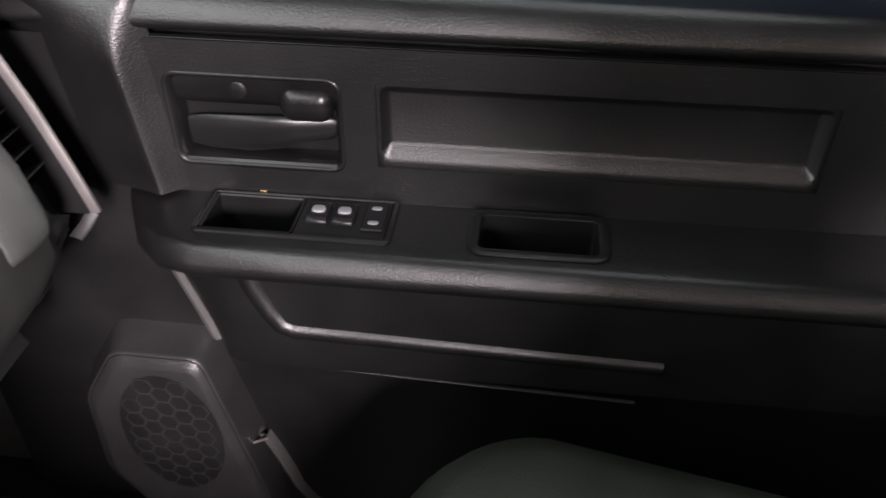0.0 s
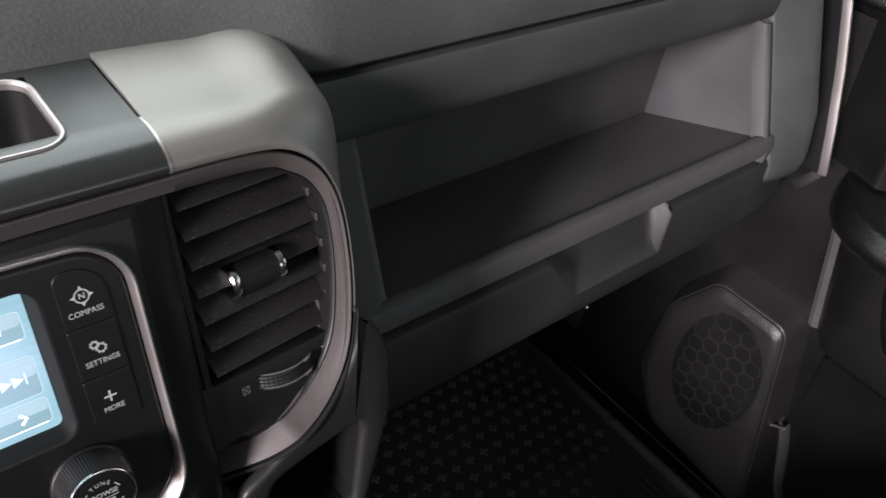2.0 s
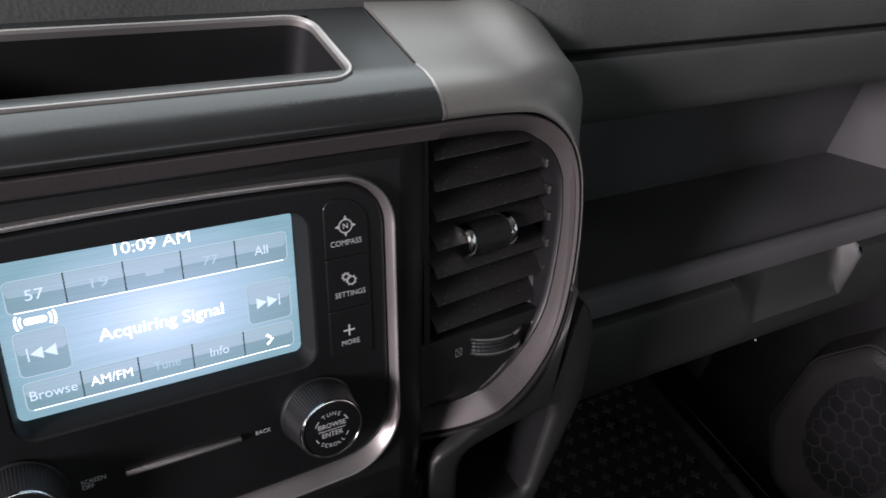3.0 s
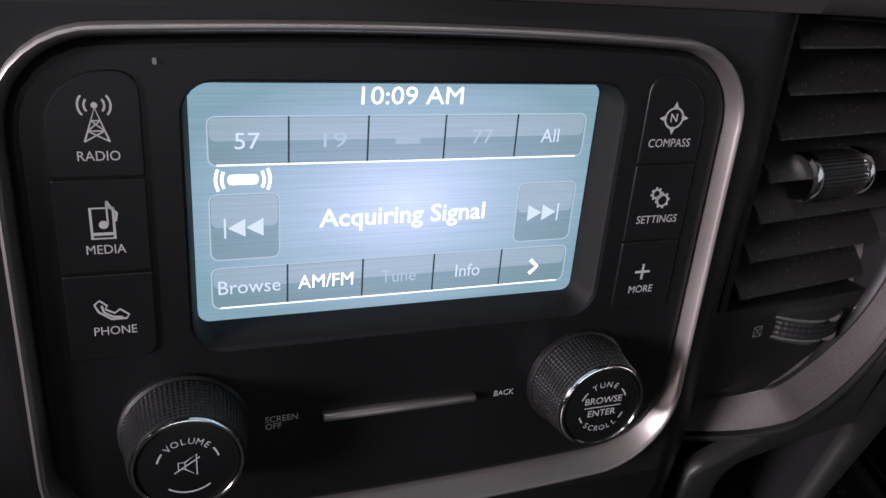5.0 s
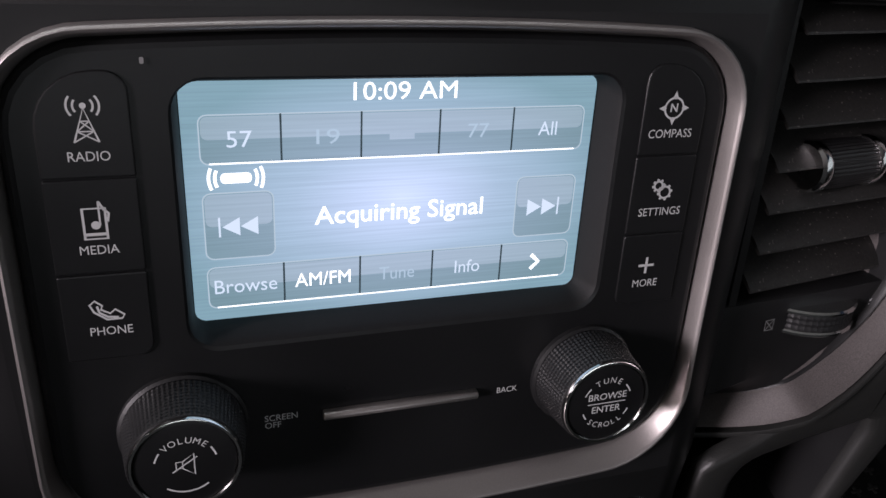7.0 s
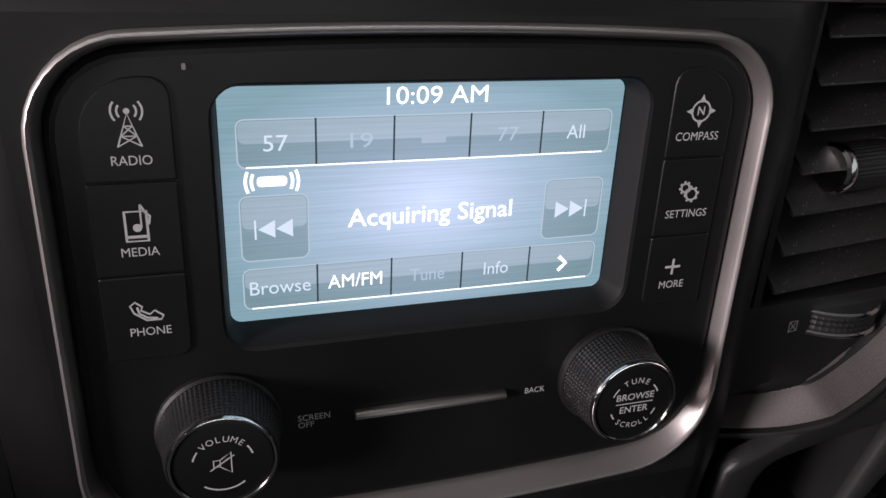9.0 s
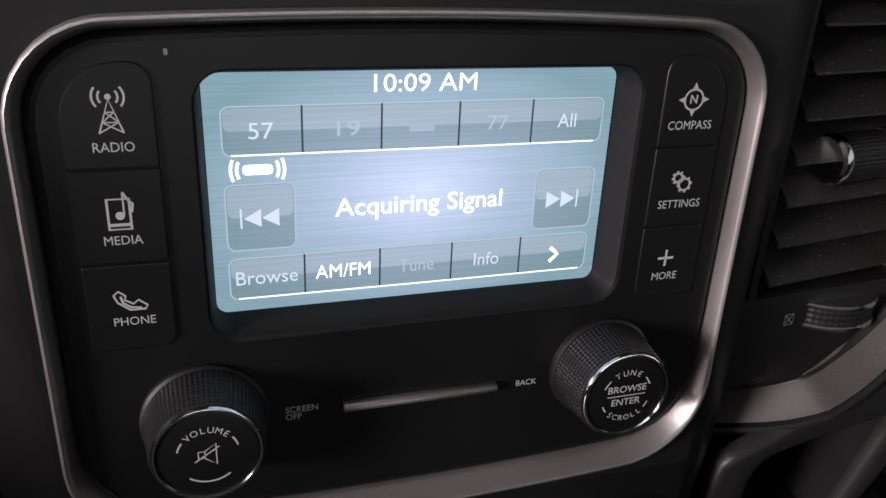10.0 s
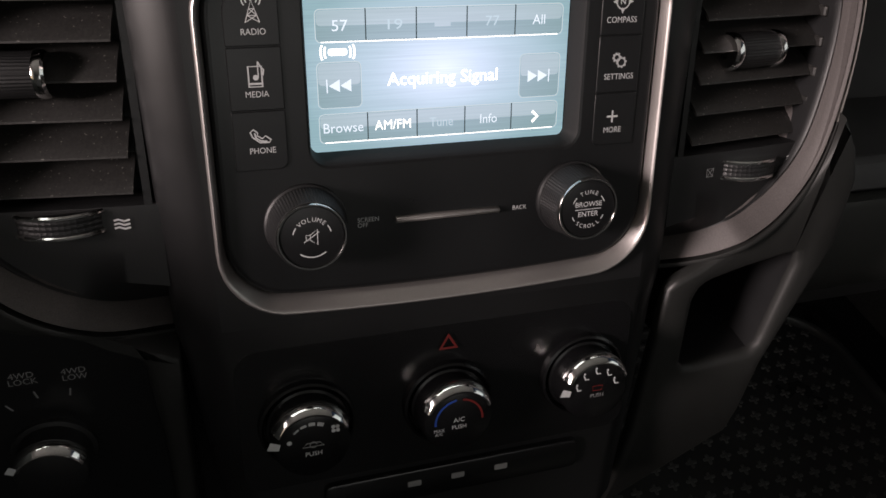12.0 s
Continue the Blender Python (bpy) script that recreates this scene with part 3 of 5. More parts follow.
for k in (0, 1):
    badge.append(stroke(arc(-42.8, 7.9, 5.2 + 1.5 * k, 155, 205, 6), 0.8, 0.24))
    badge.append(stroke(arc(-42.8, 7.9, 5.2 + 1.5 * k, -25, 25, 6), 0.8, 0.24))
screen_piece("source_badge", join(*badge), G_WHITE, display)

# hard keys down both sides


def hard_key(x0, x1, y0, y1, radii, name):
    """radii: corner rounding upper right, upper left, lower left, lower right."""
    pts = []
    for (cx, cy, a), r in zip(((x1, y1, 0), (x0, y1, 90), (x0, y0, 180), (x1, y0, 270)), radii):
        ox, oy = (cx - r if a in (0, 270) else cx + r), (cy - r if a in (0, 90) else cy + r)
        for i in range(7):
            w = radians(a + 15 * i)
            pts.append((ox + r * math.cos(w), oy + r * math.sin(w)))
    mid = Vector(((x0 + x1) / 2, (y0 + y1) / 2))

    def ring(inset, h):
        return [(p[0] * MM - (p[0] - mid.x) * inset * 2 / (x1 - x0) * MM, p[1] * MM - (p[1] - mid.y) * inset * 2 / (y1 - y0) * MM, h * MM) for p in pts]
    return part(name, on_face(loft([ring(0, -1.5), ring(0, 0.08), ring(0.12, 0.24), ring(0.4, 0.32)], True, False, True)), BLACK, radio, sharp=10)


def shrunk(bm, x, y, f):
    """A drawing drawn closer about one of its points."""
    return moved(bm, Matrix.Translation((x, y, 0)) @ Matrix.Scale(f, 4) @ Matrix.Translation((-x, -y, 0)))


def printed(name, bm, parent, mat=None, n=0.35):
    """Print on a key: drawn in mm on the face."""
    return part(name, on_face(moved(bm, Matrix.Scale(MM, 4)), 0, 0, n), mat or INK, parent)


k_radio = hard_key(-85.5, -65.5, 72.3, 96.5, (5, 13, 0.6, 0.6), "radio_key")
k_media = hard_key(-85.5, -65.5, 48.6, 71.9, (0.6, 0.6, 0.6, 0.6), "media_key")
k_phone = hard_key(-85.5, -65.5, 25.2, 48.2, (0.6, 0.6, 0.6, 3.5), "phone_key")
k_compass = hard_key(65.8, 85.5, 71.2, 96.8, (13, 5, 0.6, 0.6), "compass_key")
k_settings = hard_key(65.8, 85.5, 47.2, 70.8, (0.6, 0.6, 0.6, 0.6), "settings_key")
k_more = hard_key(65.8, 85.5, 24.2, 46.8, (0.6, 0.6, 3.0, 0.6), "more_key")
for k, text, x, y in ((k_radio, "RADIO", -75, 77.3), (k_media, "MEDIA", -75.4, 54.6), (k_phone, "PHONE", -75.0, 33.0),
                      (k_compass, "COMPASS", 75.2, 77.3), (k_settings, "SETTINGS", 76.0, 53.9), (k_more, "MORE", 75.0, 30.8)):
    printed("key_word", words(text, 3.25 if x < 0 else 3.5, x, y, 0, 0.92), k)
# mast with waves
mast = [stroke([(-78, 80.4), (-75, 89.4), (-72, 80.4)], 0.5), stroke([(-77.0, 83.3), (-73.0, 83.3)], 0.35), stroke([(-76.2, 86.0), (-73.8, 86.0)], 0.35),
        stroke([(-77.8, 80.6), (-73.0, 83.3)], 0.35), stroke([(-72.2, 80.6), (-77.0, 83.3)], 0.35), stroke([(-76.8, 83.5), (-73.9, 86.0)], 0.35),
        stroke([(-73.2, 83.5), (-76.1, 86.0)], 0.35), disc(-75, 90.0, 0.8)]
for r in (2.4, 3.9):
    mast += [stroke(arc(-75, 90.0, r, 140, 220, 8), 0.55), stroke(arc(-75, 90.0, r, -40, 40, 8), 0.55)]
printed("key_symbol", shrunk(join(*mast), -75, 82.0, 0.86), k_radio)
note = [stroke([(-78.2, 57.4), (-73.0, 57.4), (-73.0, 65.4), (-78.2, 65.4)], 0.7, closed=True), stroke([(-78.2, 58.6), (-73.0, 58.6)], 0.8), disc(-75.4, 61.0, 1.1),
        stroke([(-74.4, 61.0), (-74.4, 67.2)], 0.45), stroke([(-74.4, 67.2), (-73.2, 65.0), (-72.2, 64.0), (-72.6, 61.8)], 0.6)]
printed("key_symbol", shrunk(join(*note), -75.4, 59.0, 0.94), k_media)
printed("key_symbol", join(stroke([(-77.6, 40.0), (-77.2, 38.2), (-75.4, 36.9), (-73.0, 36.6)], 0.55), stroke([(-79.2, 40.4), (-78.0, 41.4), (-76.4, 40.0), (-76.8, 39.0), (-74.8, 37.8), (-73.6, 38.8), (-71.6, 37.2), (-72.2, 36.2), (-75.6, 36.2), (-78.4, 38.4)], 0.5, closed=True)), k_phone)
comp = [stroke(arc(75.2, 84.6, 2.9, 0, 360, 24)[:-1], 0.55, closed=True), words("N", 3.4, 75.2, 84.6, bold=0.05)]
for a in (0, 90, 180, 270):
    c, s = math.cos(radians(a)), math.sin(radians(a))
    comp.append(flat([(75.2 + 4.8 * c, 84.6 + 4.8 * s), (75.2 + 3.1 * c - 0.8 * s, 84.6 + 3.1 * s + 0.8 * c), (75.2 + 2.4 * c, 84.6 + 2.4 * s), (75.2 + 3.1 * c + 0.8 * s, 84.6 + 3.1 * s - 0.8 * c)], 0.00021))
printed("key_symbol", join(*comp), k_compass)
gears = []
for cx, cy, r in ((74.3, 62.0, 1.3), (76.7, 59.9, 1.75)):
    gears.append(stroke(arc(cx, cy, r, 0, 360, 18)[:-1], 0.6, closed=True))
    for i in range(8):
        a = radians(45 * i + 10)
        gears.append(stroke([(cx + r * math.cos(a), cy + r * math.sin(a)), (cx + (r + 0.75) * math.cos(a), cy + (r + 0.75) * math.sin(a))], 0.75))
printed("key_symbol", join(*gears), k_settings)
printed("key_symbol", join(stroke([(72.0, 36.8), (77.2, 36.8)], 0.8), stroke([(74.6, 34.2), (74.6, 39.4)], 0.8, 0.00021)), k_more)

printed("small_mark", flat(rrect(-62.5, -61.6, 97.8, 99.3, 0.3, 2), 0), radio, INK_DIM, 0.25)
# slot, small words, knobs
part("chrome_bar", on_face(moved(bevelled(prism([(1.35 * math.cos(radians(a)), 0.6 + 1.6 * math.sin(radians(a))) for a in range(0, 181, 15)] + [(-1.35, -1.5), (1.35, -1.5)], -23.2, 23.0, "yzx"), 0.3, 1, 60), Matrix.Scale(MM, 4)), 0, -0.6, 0), RING, radio, "polished chrome bar", sharp=60)
printed("plate_word", words("SCREEN\nOFF", 2.75, -39.4, -0.6, 0, 0.95, "LEFT"), radio, INK, 0.3)
printed("plate_word", words("BACK", 2.75, 32.7, -0.8, 0, 0.95), radio, INK, 0.3)


def radio_knob(u, v, title, r, h):
    """r: the cap's radius, h: its height over the face, in mm."""
    k = part("knob", on_face(join(lathe([(17.0 * MM, -1 * MM), (16.8 * MM, 1.0 * MM), (16.0 * MM, 1.6 * MM)], 48, False),
                                  knurled(15.8 * MM, (r + 0.5) * MM, 1.4 * MM, (h - 1) * MM, 0.35 * MM, 150, 11)), u, v), BLACK_MATT, radio, "knurled black knob", sharp=20)
    part("knob_ring", on_face(lathe([((r + 0.1) * MM, (h - 1.5) * MM), ((r + 0.2) * MM, (h - 0.2) * MM), ((r - 0.1) * MM, (h + 0.4) * MM), ((r - 0.7) * MM, (h + 0.4) * MM), ((r - 1.0) * MM, (h - 0.3) * MM)], 64, False), u, v), CHROME, k, "thin chrome ring")
    cap = part("knob_cap", on_face(lathe([((r - 0.9) * MM, (h - 1) * MM), ((r - 1.2) * MM, (h - 0.15) * MM), ((r - 1.8) * MM, (h - 0.02) * MM), (0.05 * MM, h * MM)], 48), u, v), BLACK, k)
    for bm in title:
        part("cap_print", on_face(moved(bm, Matrix.Scale(MM, 4)), u, v, h + 0.1), INK, k)


radio_knob(-60.3, 1.4, [curved_words("VOLUME", 2.6, 0, 0, 7.3, 90, 16), stroke(arc(0, 0, 7.6, 144, 166, 6), 0.45), stroke(arc(0, 0, 7.6, 14, 36, 6), 0.45),
                        stroke(arc(0, 0, 8.2, -128, -52, 12), 0.45),
                        join(stroke([(-2.4, -0.9), (-0.8, -0.9), (-0.8, 1.1), (-2.4, 1.1)], 0.35, closed=True), stroke([(-0.8, 1.1), (2.0, 3.2), (2.0, -3.2), (-0.8, -1.0)], 0.35), stroke([(-3.4, -1.9), (2.8, 2.2)], 0.35))], 13.6, 15.8)
radio_knob(57.6, 1.3, [curved_words("TUNE", 2.7, 0, 0, 7.6, 90, 18), curved_words("SCROLL", 2.6, 0, 0, 7.8, -90, 15, inward=True), stroke(arc(0, 0, 7.9, 136, 158, 6), 0.45), stroke(arc(0, 0, 7.9, 22, 44, 6), 0.45),
                        stroke(arc(0, 0, 7.9, -158, -142, 6), 0.45), stroke(arc(0, 0, 7.9, -38, -22, 6), 0.45),
                        words("BROWSE", 3.2, 0, 2.2, bold=0.02), words("ENTER", 3.2, 0, -2.2, bold=0.02), stroke([(-6.2, 0), (6.2, 0)], 0.3)], 13.7, 16.6)


# ---------------- air vents ----------------
def air_vent(side):
    vent = thing("air_vent", face(side * 160, 0, -30), "dusty black dashboard air vent with tilted slats", "vent", "centre dashboard air vents")
    s = side
    # housing: back, side and the lower panel that carries the wheel
    part("housing_back", on_face(box(min(s * 120, s * 204) * MM, max(s * 120, s * 204) * MM, 10 * MM, 124 * MM, -62 * MM, -58 * MM)), BLACK_MATT, vent)
    part("housing_side", on_face(box(min(s * 118, s * 121) * MM, max(s * 118, s * 121) * MM, 8 * MM, 124 * MM, -58 * MM, -11 * MM)), BLACK_MATT, vent)
    part("housing_roof", on_face(box(min(s * 120, s * 200) * MM, max(s * 120, s * 200) * MM, 121 * MM, 124 * MM, -58 * MM, -20 * MM)), BLACK_MATT, vent)
    cols = ((120, -10.5), (130, -11), (145, -11.5), (165, -12.5), (185, -13.5), (204, -14.5))
    # its lower edge follows the inner edge of the flange
    draw = lambda d: 5.2 + 5.4 * min(1, -1.4 * d.y)
    edge = [(p[0] + 0.47 * tail(p) - draw(d) * d.x, p[1] - 0.37 * tail(p) - draw(d) * d.y, -10.4 - tail(p)) for p, d in zip(pod_outline(), offsets(pod_outline())) if d.y < -0.24 and p[1] < 12]
    rows = []
    for f, d in ((1.0, 14), (0.985, 2), (0.96, 0.3), (0.90, 0), (0.6, 0), (0.3, 0), (0.12, 0), (0.0, 0)):
        row = []
        for u, v, n in edge:
            k = min(1, f / 0.3)
            near = next(a[1] + (b[1] - a[1]) * (max(u, 120) - a[0]) / (b[0] - a[0]) for a, b in zip(cols, cols[1:]) if max(u, 120) <= b[0])
            row.append(face(s * u, v + (14 - v) * f, near * k + min(near, n) * (1 - k) - d))
        rows.append(row)
    # dark rim that closes the opening behind the flange
    rim_rows = []
    for o, n in ((-3.9, -10.8), (-4.9, -9.9), (-5.6, -10.6), (-5.9, -14), (-6.6, -56)):
        row = []
        for p, d in zip(pod_outline(), offsets(pod_outline())):
            if p[0] >= 128:
                up, down = max(0, min(1, 1.5 * d.y - 0.2)), max(0, min(1, -1.3 * d.y))
                far = o - 5.6 * up - 6.2 * down
                row.append(face(s * (p[0] + 0.47 * tail(p) + far * d.x), p[1] - 0.37 * tail(p) + far * d.y, n - tail(p)))
        rim_rows.append(row)
    part("housing_rim", sheet(rim_rows, 0.0008), BLACK_MATT, vent, "black rim of the opening", sharp=50)
    part("lower_panel", sheet(rows, 0.001), BLACK_MATT, vent, "black lower vent panel", sharp=40)
    # slats
    blade = bmesh.new()
    prof = [(-9, 3.6), (-5, 1.9), (0, 0.2), (5, -1.9), (8, -3.8), (8.3, -4.5), (7.6, -4.9), (4.4, -3.2), (-0.4, -1.1), (-5.4, 0.6), (-9, 2.2)]
    left = [blade.verts.new((-36.5 * MM, y * MM, x * MM)) for x, y in prof]
    right = [blade.verts.new((36.5 * MM, y * MM, x * MM)) for x, y in prof]
    blade.faces.new(left)
    blade.faces.new(right[::-1])
    for i in range(len(prof)):
        j = (i + 1) % len(prof)
        blade.faces.new((left[i], left[j], right[j], right[i]))
    bmesh.ops.recalc_face_normals(blade, faces=blade.faces)
    me = bpy.data.meshes.new("slat")
    blade.to_mesh(me)
    blade.free()
    me.materials.append(VENT)
    smooth(me, 30)
    clip = bpy.data.meshes.new("slat_clip")
    cb = bevelled(box(-1.3 * MM, 1.3 * MM, -2.6 * MM, 2.6 * MM, -5 * MM, 5 * MM), 0.8 * MM, 1)
    cb.to_mesh(clip)
    cb.free()
    clip.materials.append(VENT)
    slant = Matrix.Rotation(radians(8 * s), 4, "Y")
    tip = Matrix.Rotation(radians(17), 4, "X")
    rim = [p for p in pod_outline() if p[0] > 184]
    for k in range(7):
        v = 24 + 14.3 * k
        reach = min(rim, key=lambda p: abs(p[1] - v))[0] - 6.0
        at = FACE @ Matrix.Translation((s * (123 + reach) / 2 * MM, v * MM, -20.5 * MM)) @ slant @ tip @ Matrix.Diagonal(((reach - 123) / 73, 1, 1, 1))
        blade_ob = place("slat", me, vent, at=at)
        place("slat_clip", clip, blade_ob, at=FACE @ Matrix.Translation((s * (reach - 0.6) * MM, (v - 5) * MM, -21.5 * MM)))
    # tab
    at = FACE @ Matrix.Translation(((155 if s > 0 else -162) * MM, (59.5 if s > 0 else 63) * MM, -17.5 * MM)) @ slant @ Matrix.Rotation(radians(90), 4, "Y")
    tab = part("vent_tab", join(knurled(8.2 * MM, 8.2 * MM, -11.6 * MM, 11.6 * MM, 0.35 * MM, 76, 1), box(-2 * MM, 12 * MM, -2 * MM, 2 * MM, -9 * MM, 9 * MM)), BLACK_MATT, vent, "ribbed black vent tab", at=at, sharp=20)
    for e in (-1, 1):
        part("tab_end", lathe([(8.6 * MM, e * 11.5 * MM), (9.0 * MM, e * 12.6 * MM), (8.8 * MM, e * 14.6 * MM), (7.8 * MM, e * 15.5 * MM), (6.0 * MM, e * 15.2 * MM), (3.4 * MM, e * 14.3 * MM), (0.2 * MM, e * 13.9 * MM)], 28), CHROME, tab, "chrome tab end", at=at)
    # thumb wheel, lying across the lower panel
    wu = 160 if s > 0 else -151.5
    at = FACE @ Matrix.Translation((wu * MM, (3.0 if s > 0 else 7.0) * MM, -26.5 * MM)) @ slant @ Matrix.Rotation(radians(-90), 4, "X")
    wheel = part("thumb_wheel", knurled(21 * MM, 21 * MM, -3.2 * MM, 3.2 * MM, 0.4 * MM, 120, 3), BLACK_MATT, vent, "ribbed black thumb wheel", at=at, sharp=20)
    for e in (-1, 1):
        part("wheel_edge", lathe([(21.3 * MM, e * 3.1 * MM), (21.9 * MM, e * 3.6 * MM), (21.9 * MM, e * 4.4 * MM), (21.2 * MM, e * 5.0 * MM), (18 * MM, e * 4.8 * MM)], 72), CHROME, wheel, "chrome wheel edge", at=at)
    # marks
    def mark(name, bm, u, v, n):
        part(name, on_face(moved(bm, slant @ Matrix.Scale(MM, 4)), u, v, n), INK_DIM if name == "shut_mark" else INK, vent)
    if s > 0:
        mark("shut_mark", join(stroke([(-2, -2), (2, -2), (2, 2), (-2, 2)], 0.4, closed=True), stroke([(-2, -2), (2, 2)], 0.35), stroke([(-2, 2), (2, -2)], 0.35)), 137.2, 2.6, -10.9)
    waves = [stroke([(-3, d), (-1.2, d + 0.5), (0.8, d - 0.3), (3, d + 0.2)], 0.75) for d in (-1.6, 0, 1.6)]
    mark("open_mark", join(*waves), 185.5 if s > 0 else -130, 5.0, -13.0 if s > 0 else -10.4)
    return vent


air_vent(1)
air_vent(-1)


# ---------------- climate controls ----------------
climate = thing("climate_control_panel", face(0, -140, -8), "black climate control panel with three chrome-topped knobs", "control panel")
part("panel", on_face(moved(prism(rrect(-95, 95, -126, -54, 10, 5), -2, -0.4, "xyz", 0.1, 1), Matrix.Scale(MM, 4))), GLOSS_BLACK, climate, "satin black panel")


def climate_knob(u, v, extra, turn):
    big = 1.13
    turned = lambda rows, n, cap: on_face(lathe([(r * big * MM, h * MM) for r, h in rows], n, cap), u, v)
    k = part("knob", turned([(16.6, 0), (16.2, 2.5), (15.2, 3), (14.8, 15), (14.2, 16.6), (13.2, 17.2), (0.1, 17.4)], 48, True), GLOSS_BLACK, climate, "black rotary knob")
    # collar round the foot
    part("collar", turned([(19.4, -0.6), (19.0, 2.6), (18.0, 3.2), (17.2, 2.2), (17.0, -0.6)], 48, False), GLOSS_BLACK, k)
    # chrome brow over the upper half
    pts = [radians(a) for a in range(24, 157, 6)]
    rows = [[Vector((r * big * MM * math.cos(a), r * big * MM * math.sin(a), h * MM)) for a in pts] for r, h in ((14.9, 11.0), (16.0, 11.4), (16.4, 12.6), (16.2, 14.2), (14.6, 18.0), (13.9, 18.5), (13.2, 18.3), (13.0, 17.3))]
    part("chrome_brow", on_face(loft(rows, False), u, v), CHROME, k, "chrome brow")
    if turn is not None:
        a = radians(turn)
        part("pointer", on_face(moved(flat([(16.0, -1.8), (21.0, -3.2), (22.4, 1.2), (16.6, 1.6)], 0), Matrix.Scale(0.88 * MM, 4) @ Matrix.Rotation(a, 4, "Z")), u, v, 18.2), INK, k)
    for mat, bm in extra:
        part("knob_print", on_face(moved(bm, Matrix.Scale(0.93 * MM, 4)), u, v, 17.5), mat, k)


fan = [stroke(arc(0, 0, 11.5, a, a - 15, 3), w) for a, w in ((138, 0.9), (118, 1.3), (98, 1.7), (78, 2.0))]
climate_knob(-65.5, -93, [(INK, join(*fan)), (INK, join(disc(-10.8, 3.2, 1.2), *[disc(10.6 + dx, 7.2 + dy, 1.0) for dx, dy in ((-1, -1), (1, -1), (-1, 1), (1, 1))])),
                         (INK, words("PUSH", 3.4, 0, -4.6)), (INK_DIM, join(stroke([(-5, -0.6), (-3, 1.4), (3, 1.4), (5, -0.6)], 0.5, closed=True), stroke(arc(0, 0.3, 1.6, 0, 330, 8), 0.5)))], 172)
climate_knob(0.4, -94, [(BLUE, stroke(arc(0, 0, 12, 185, 96, 14), 1.1)), (RED, stroke(arc(0, 0, 12, 82, -2, 14), 1.1)), (INK, words("A/C", 3.6, 0, 0.6)), (INK, words("PUSH", 3.2, 0, -3.4)), (INK, words("MAX\nA/C", 2.6, -10.2, -5.0, gap=0.8))], None)
seats = []
for a in (165, 128, 92, 56, 20):
    cx, cy = 11.0 * math.cos(radians(a)), 11.0 * math.sin(radians(a))
    seats.append(join(stroke([(cx - 1.4, cy + 1.4), (cx - 0.4, cy - 1.0), (cx + 1.6, cy - 1.0)], 0.8), disc(cx - 1.0, cy + 2.2, 0.6)))
climate_knob(69.5, -91, [(INK, join(*seats)), (INK_DIM, words("PUSH", 3.2, 0, -2.6)), (RED, stroke([(-2.4, 0.4), (2.4, 0.4), (2.8, 3.0), (-2.8, 3.0)], 0.5, closed=True))], 176)
part("hazard_mark", on_face(moved(join(stroke([(-3.8, -2.8), (3.8, -2.8), (0, 3.7)], 2.1, closed=True)), Matrix.Scale(MM, 4)), 0.4, -62.5, 0.9), RED, climate, "red warning triangle")
row = part("switch_strip", on_face(moved(prism(rrect(-60, 70, -145, -128.5, 4, 4), -2, 3, "xyz", 1.2, 2), Matrix.Scale(MM, 4))), GLOSS_BLACK, climate, "black strip below the knobs")
for u in (-17, 5, 27.5):
    part("switch_mark", on_face(moved(bevelled(box(-3.4, 3.4, -1.6, 1.6, 0, 0.8), 0.4, 1), Matrix.Scale(MM, 4)), u, -135.5, 3.0), INK_DIM, row)


# ---------------- cubby and four-wheel-drive panel beside the stack ----------------
def leaned(x, z, out=0.0):
    """A point of the leaning plane beside the stack, out towards the seats."""
    sx = -0.008 if x > 0 else 0.002
    return Vector((x + sx, -0.009 + 0.18 * (z - 0.671) - out, z + 0.0092))


def resampled(points, n):
    """n points at even steps along an open line, without its last point."""
    pts = [Vector(p) for p in points]
    runs = [0.0]
    for p, q in zip(pts, pts[1:]):
        runs.append(runs[-1] + (q - p).length)
    out = []
    for i in range(n):
        w = runs[-1] * i / n
        k = max(j for j in range(len(pts) - 1) if runs[j] <= w)
        out.append(pts[k].lerp(pts[k + 1], (w - runs[k]) / (runs[k + 1] - runs[k])))
    return out


def outline_of(sides, counts=(16, 8, 8, 8)):
    return [p for side, n in zip(sides, counts) for p in resampled(side, n)]


def inset(points, k):
    """An outline pulled towards its inside by k along its own normals."""
    out = []
    n = len(points)
    for i in range(n):
        d = (points[(i + 1) % n] - points[i - 1]).normalized()
        out.append(points[i] + Vector((d.y, -d.x)) * k)
    return out


def leaning_frame(outer, inner, depth, mat, name, parent, label):
    """A moulded frame on the leaning plane between two outlines of equal length, run clockwise from the upper left."""
    rings = [[leaned(*p, out) for p in inset(o, k)] for o, k, out in ((outer, 0, -depth), (outer, 0, -0.0025), (outer, 0.0008, -0.0008), (outer, 0.0025, 0), (inner, -0.004, 0), (inner, -0.0015, -0.0008), (inner, 0, -0.003), (inner, -0.001, -depth))]
    return part(name, loft(rings), mat, parent, label, sharp=50)


def under_pod(side, first, last):
    """The line just under the pod's opening, from the stack outwards."""
    pts = pod_outline(False)
    norm = offsets(pts)
    out = []
    for p, d in zip(pts, norm):
        if first <= p[0] and d.y < -0.12:
            t = tail(p)
            q = face(side * (p[0] + 0.47 * t + 1.6 * d.x), p[1] - 0.37 * t + 1.6 * d.y, -t)
            out.append((q.x + (0.008 if side > 0 else -0.002), q.z - 0.0092))
    return [p for p in out if abs(p[0]) <= last]


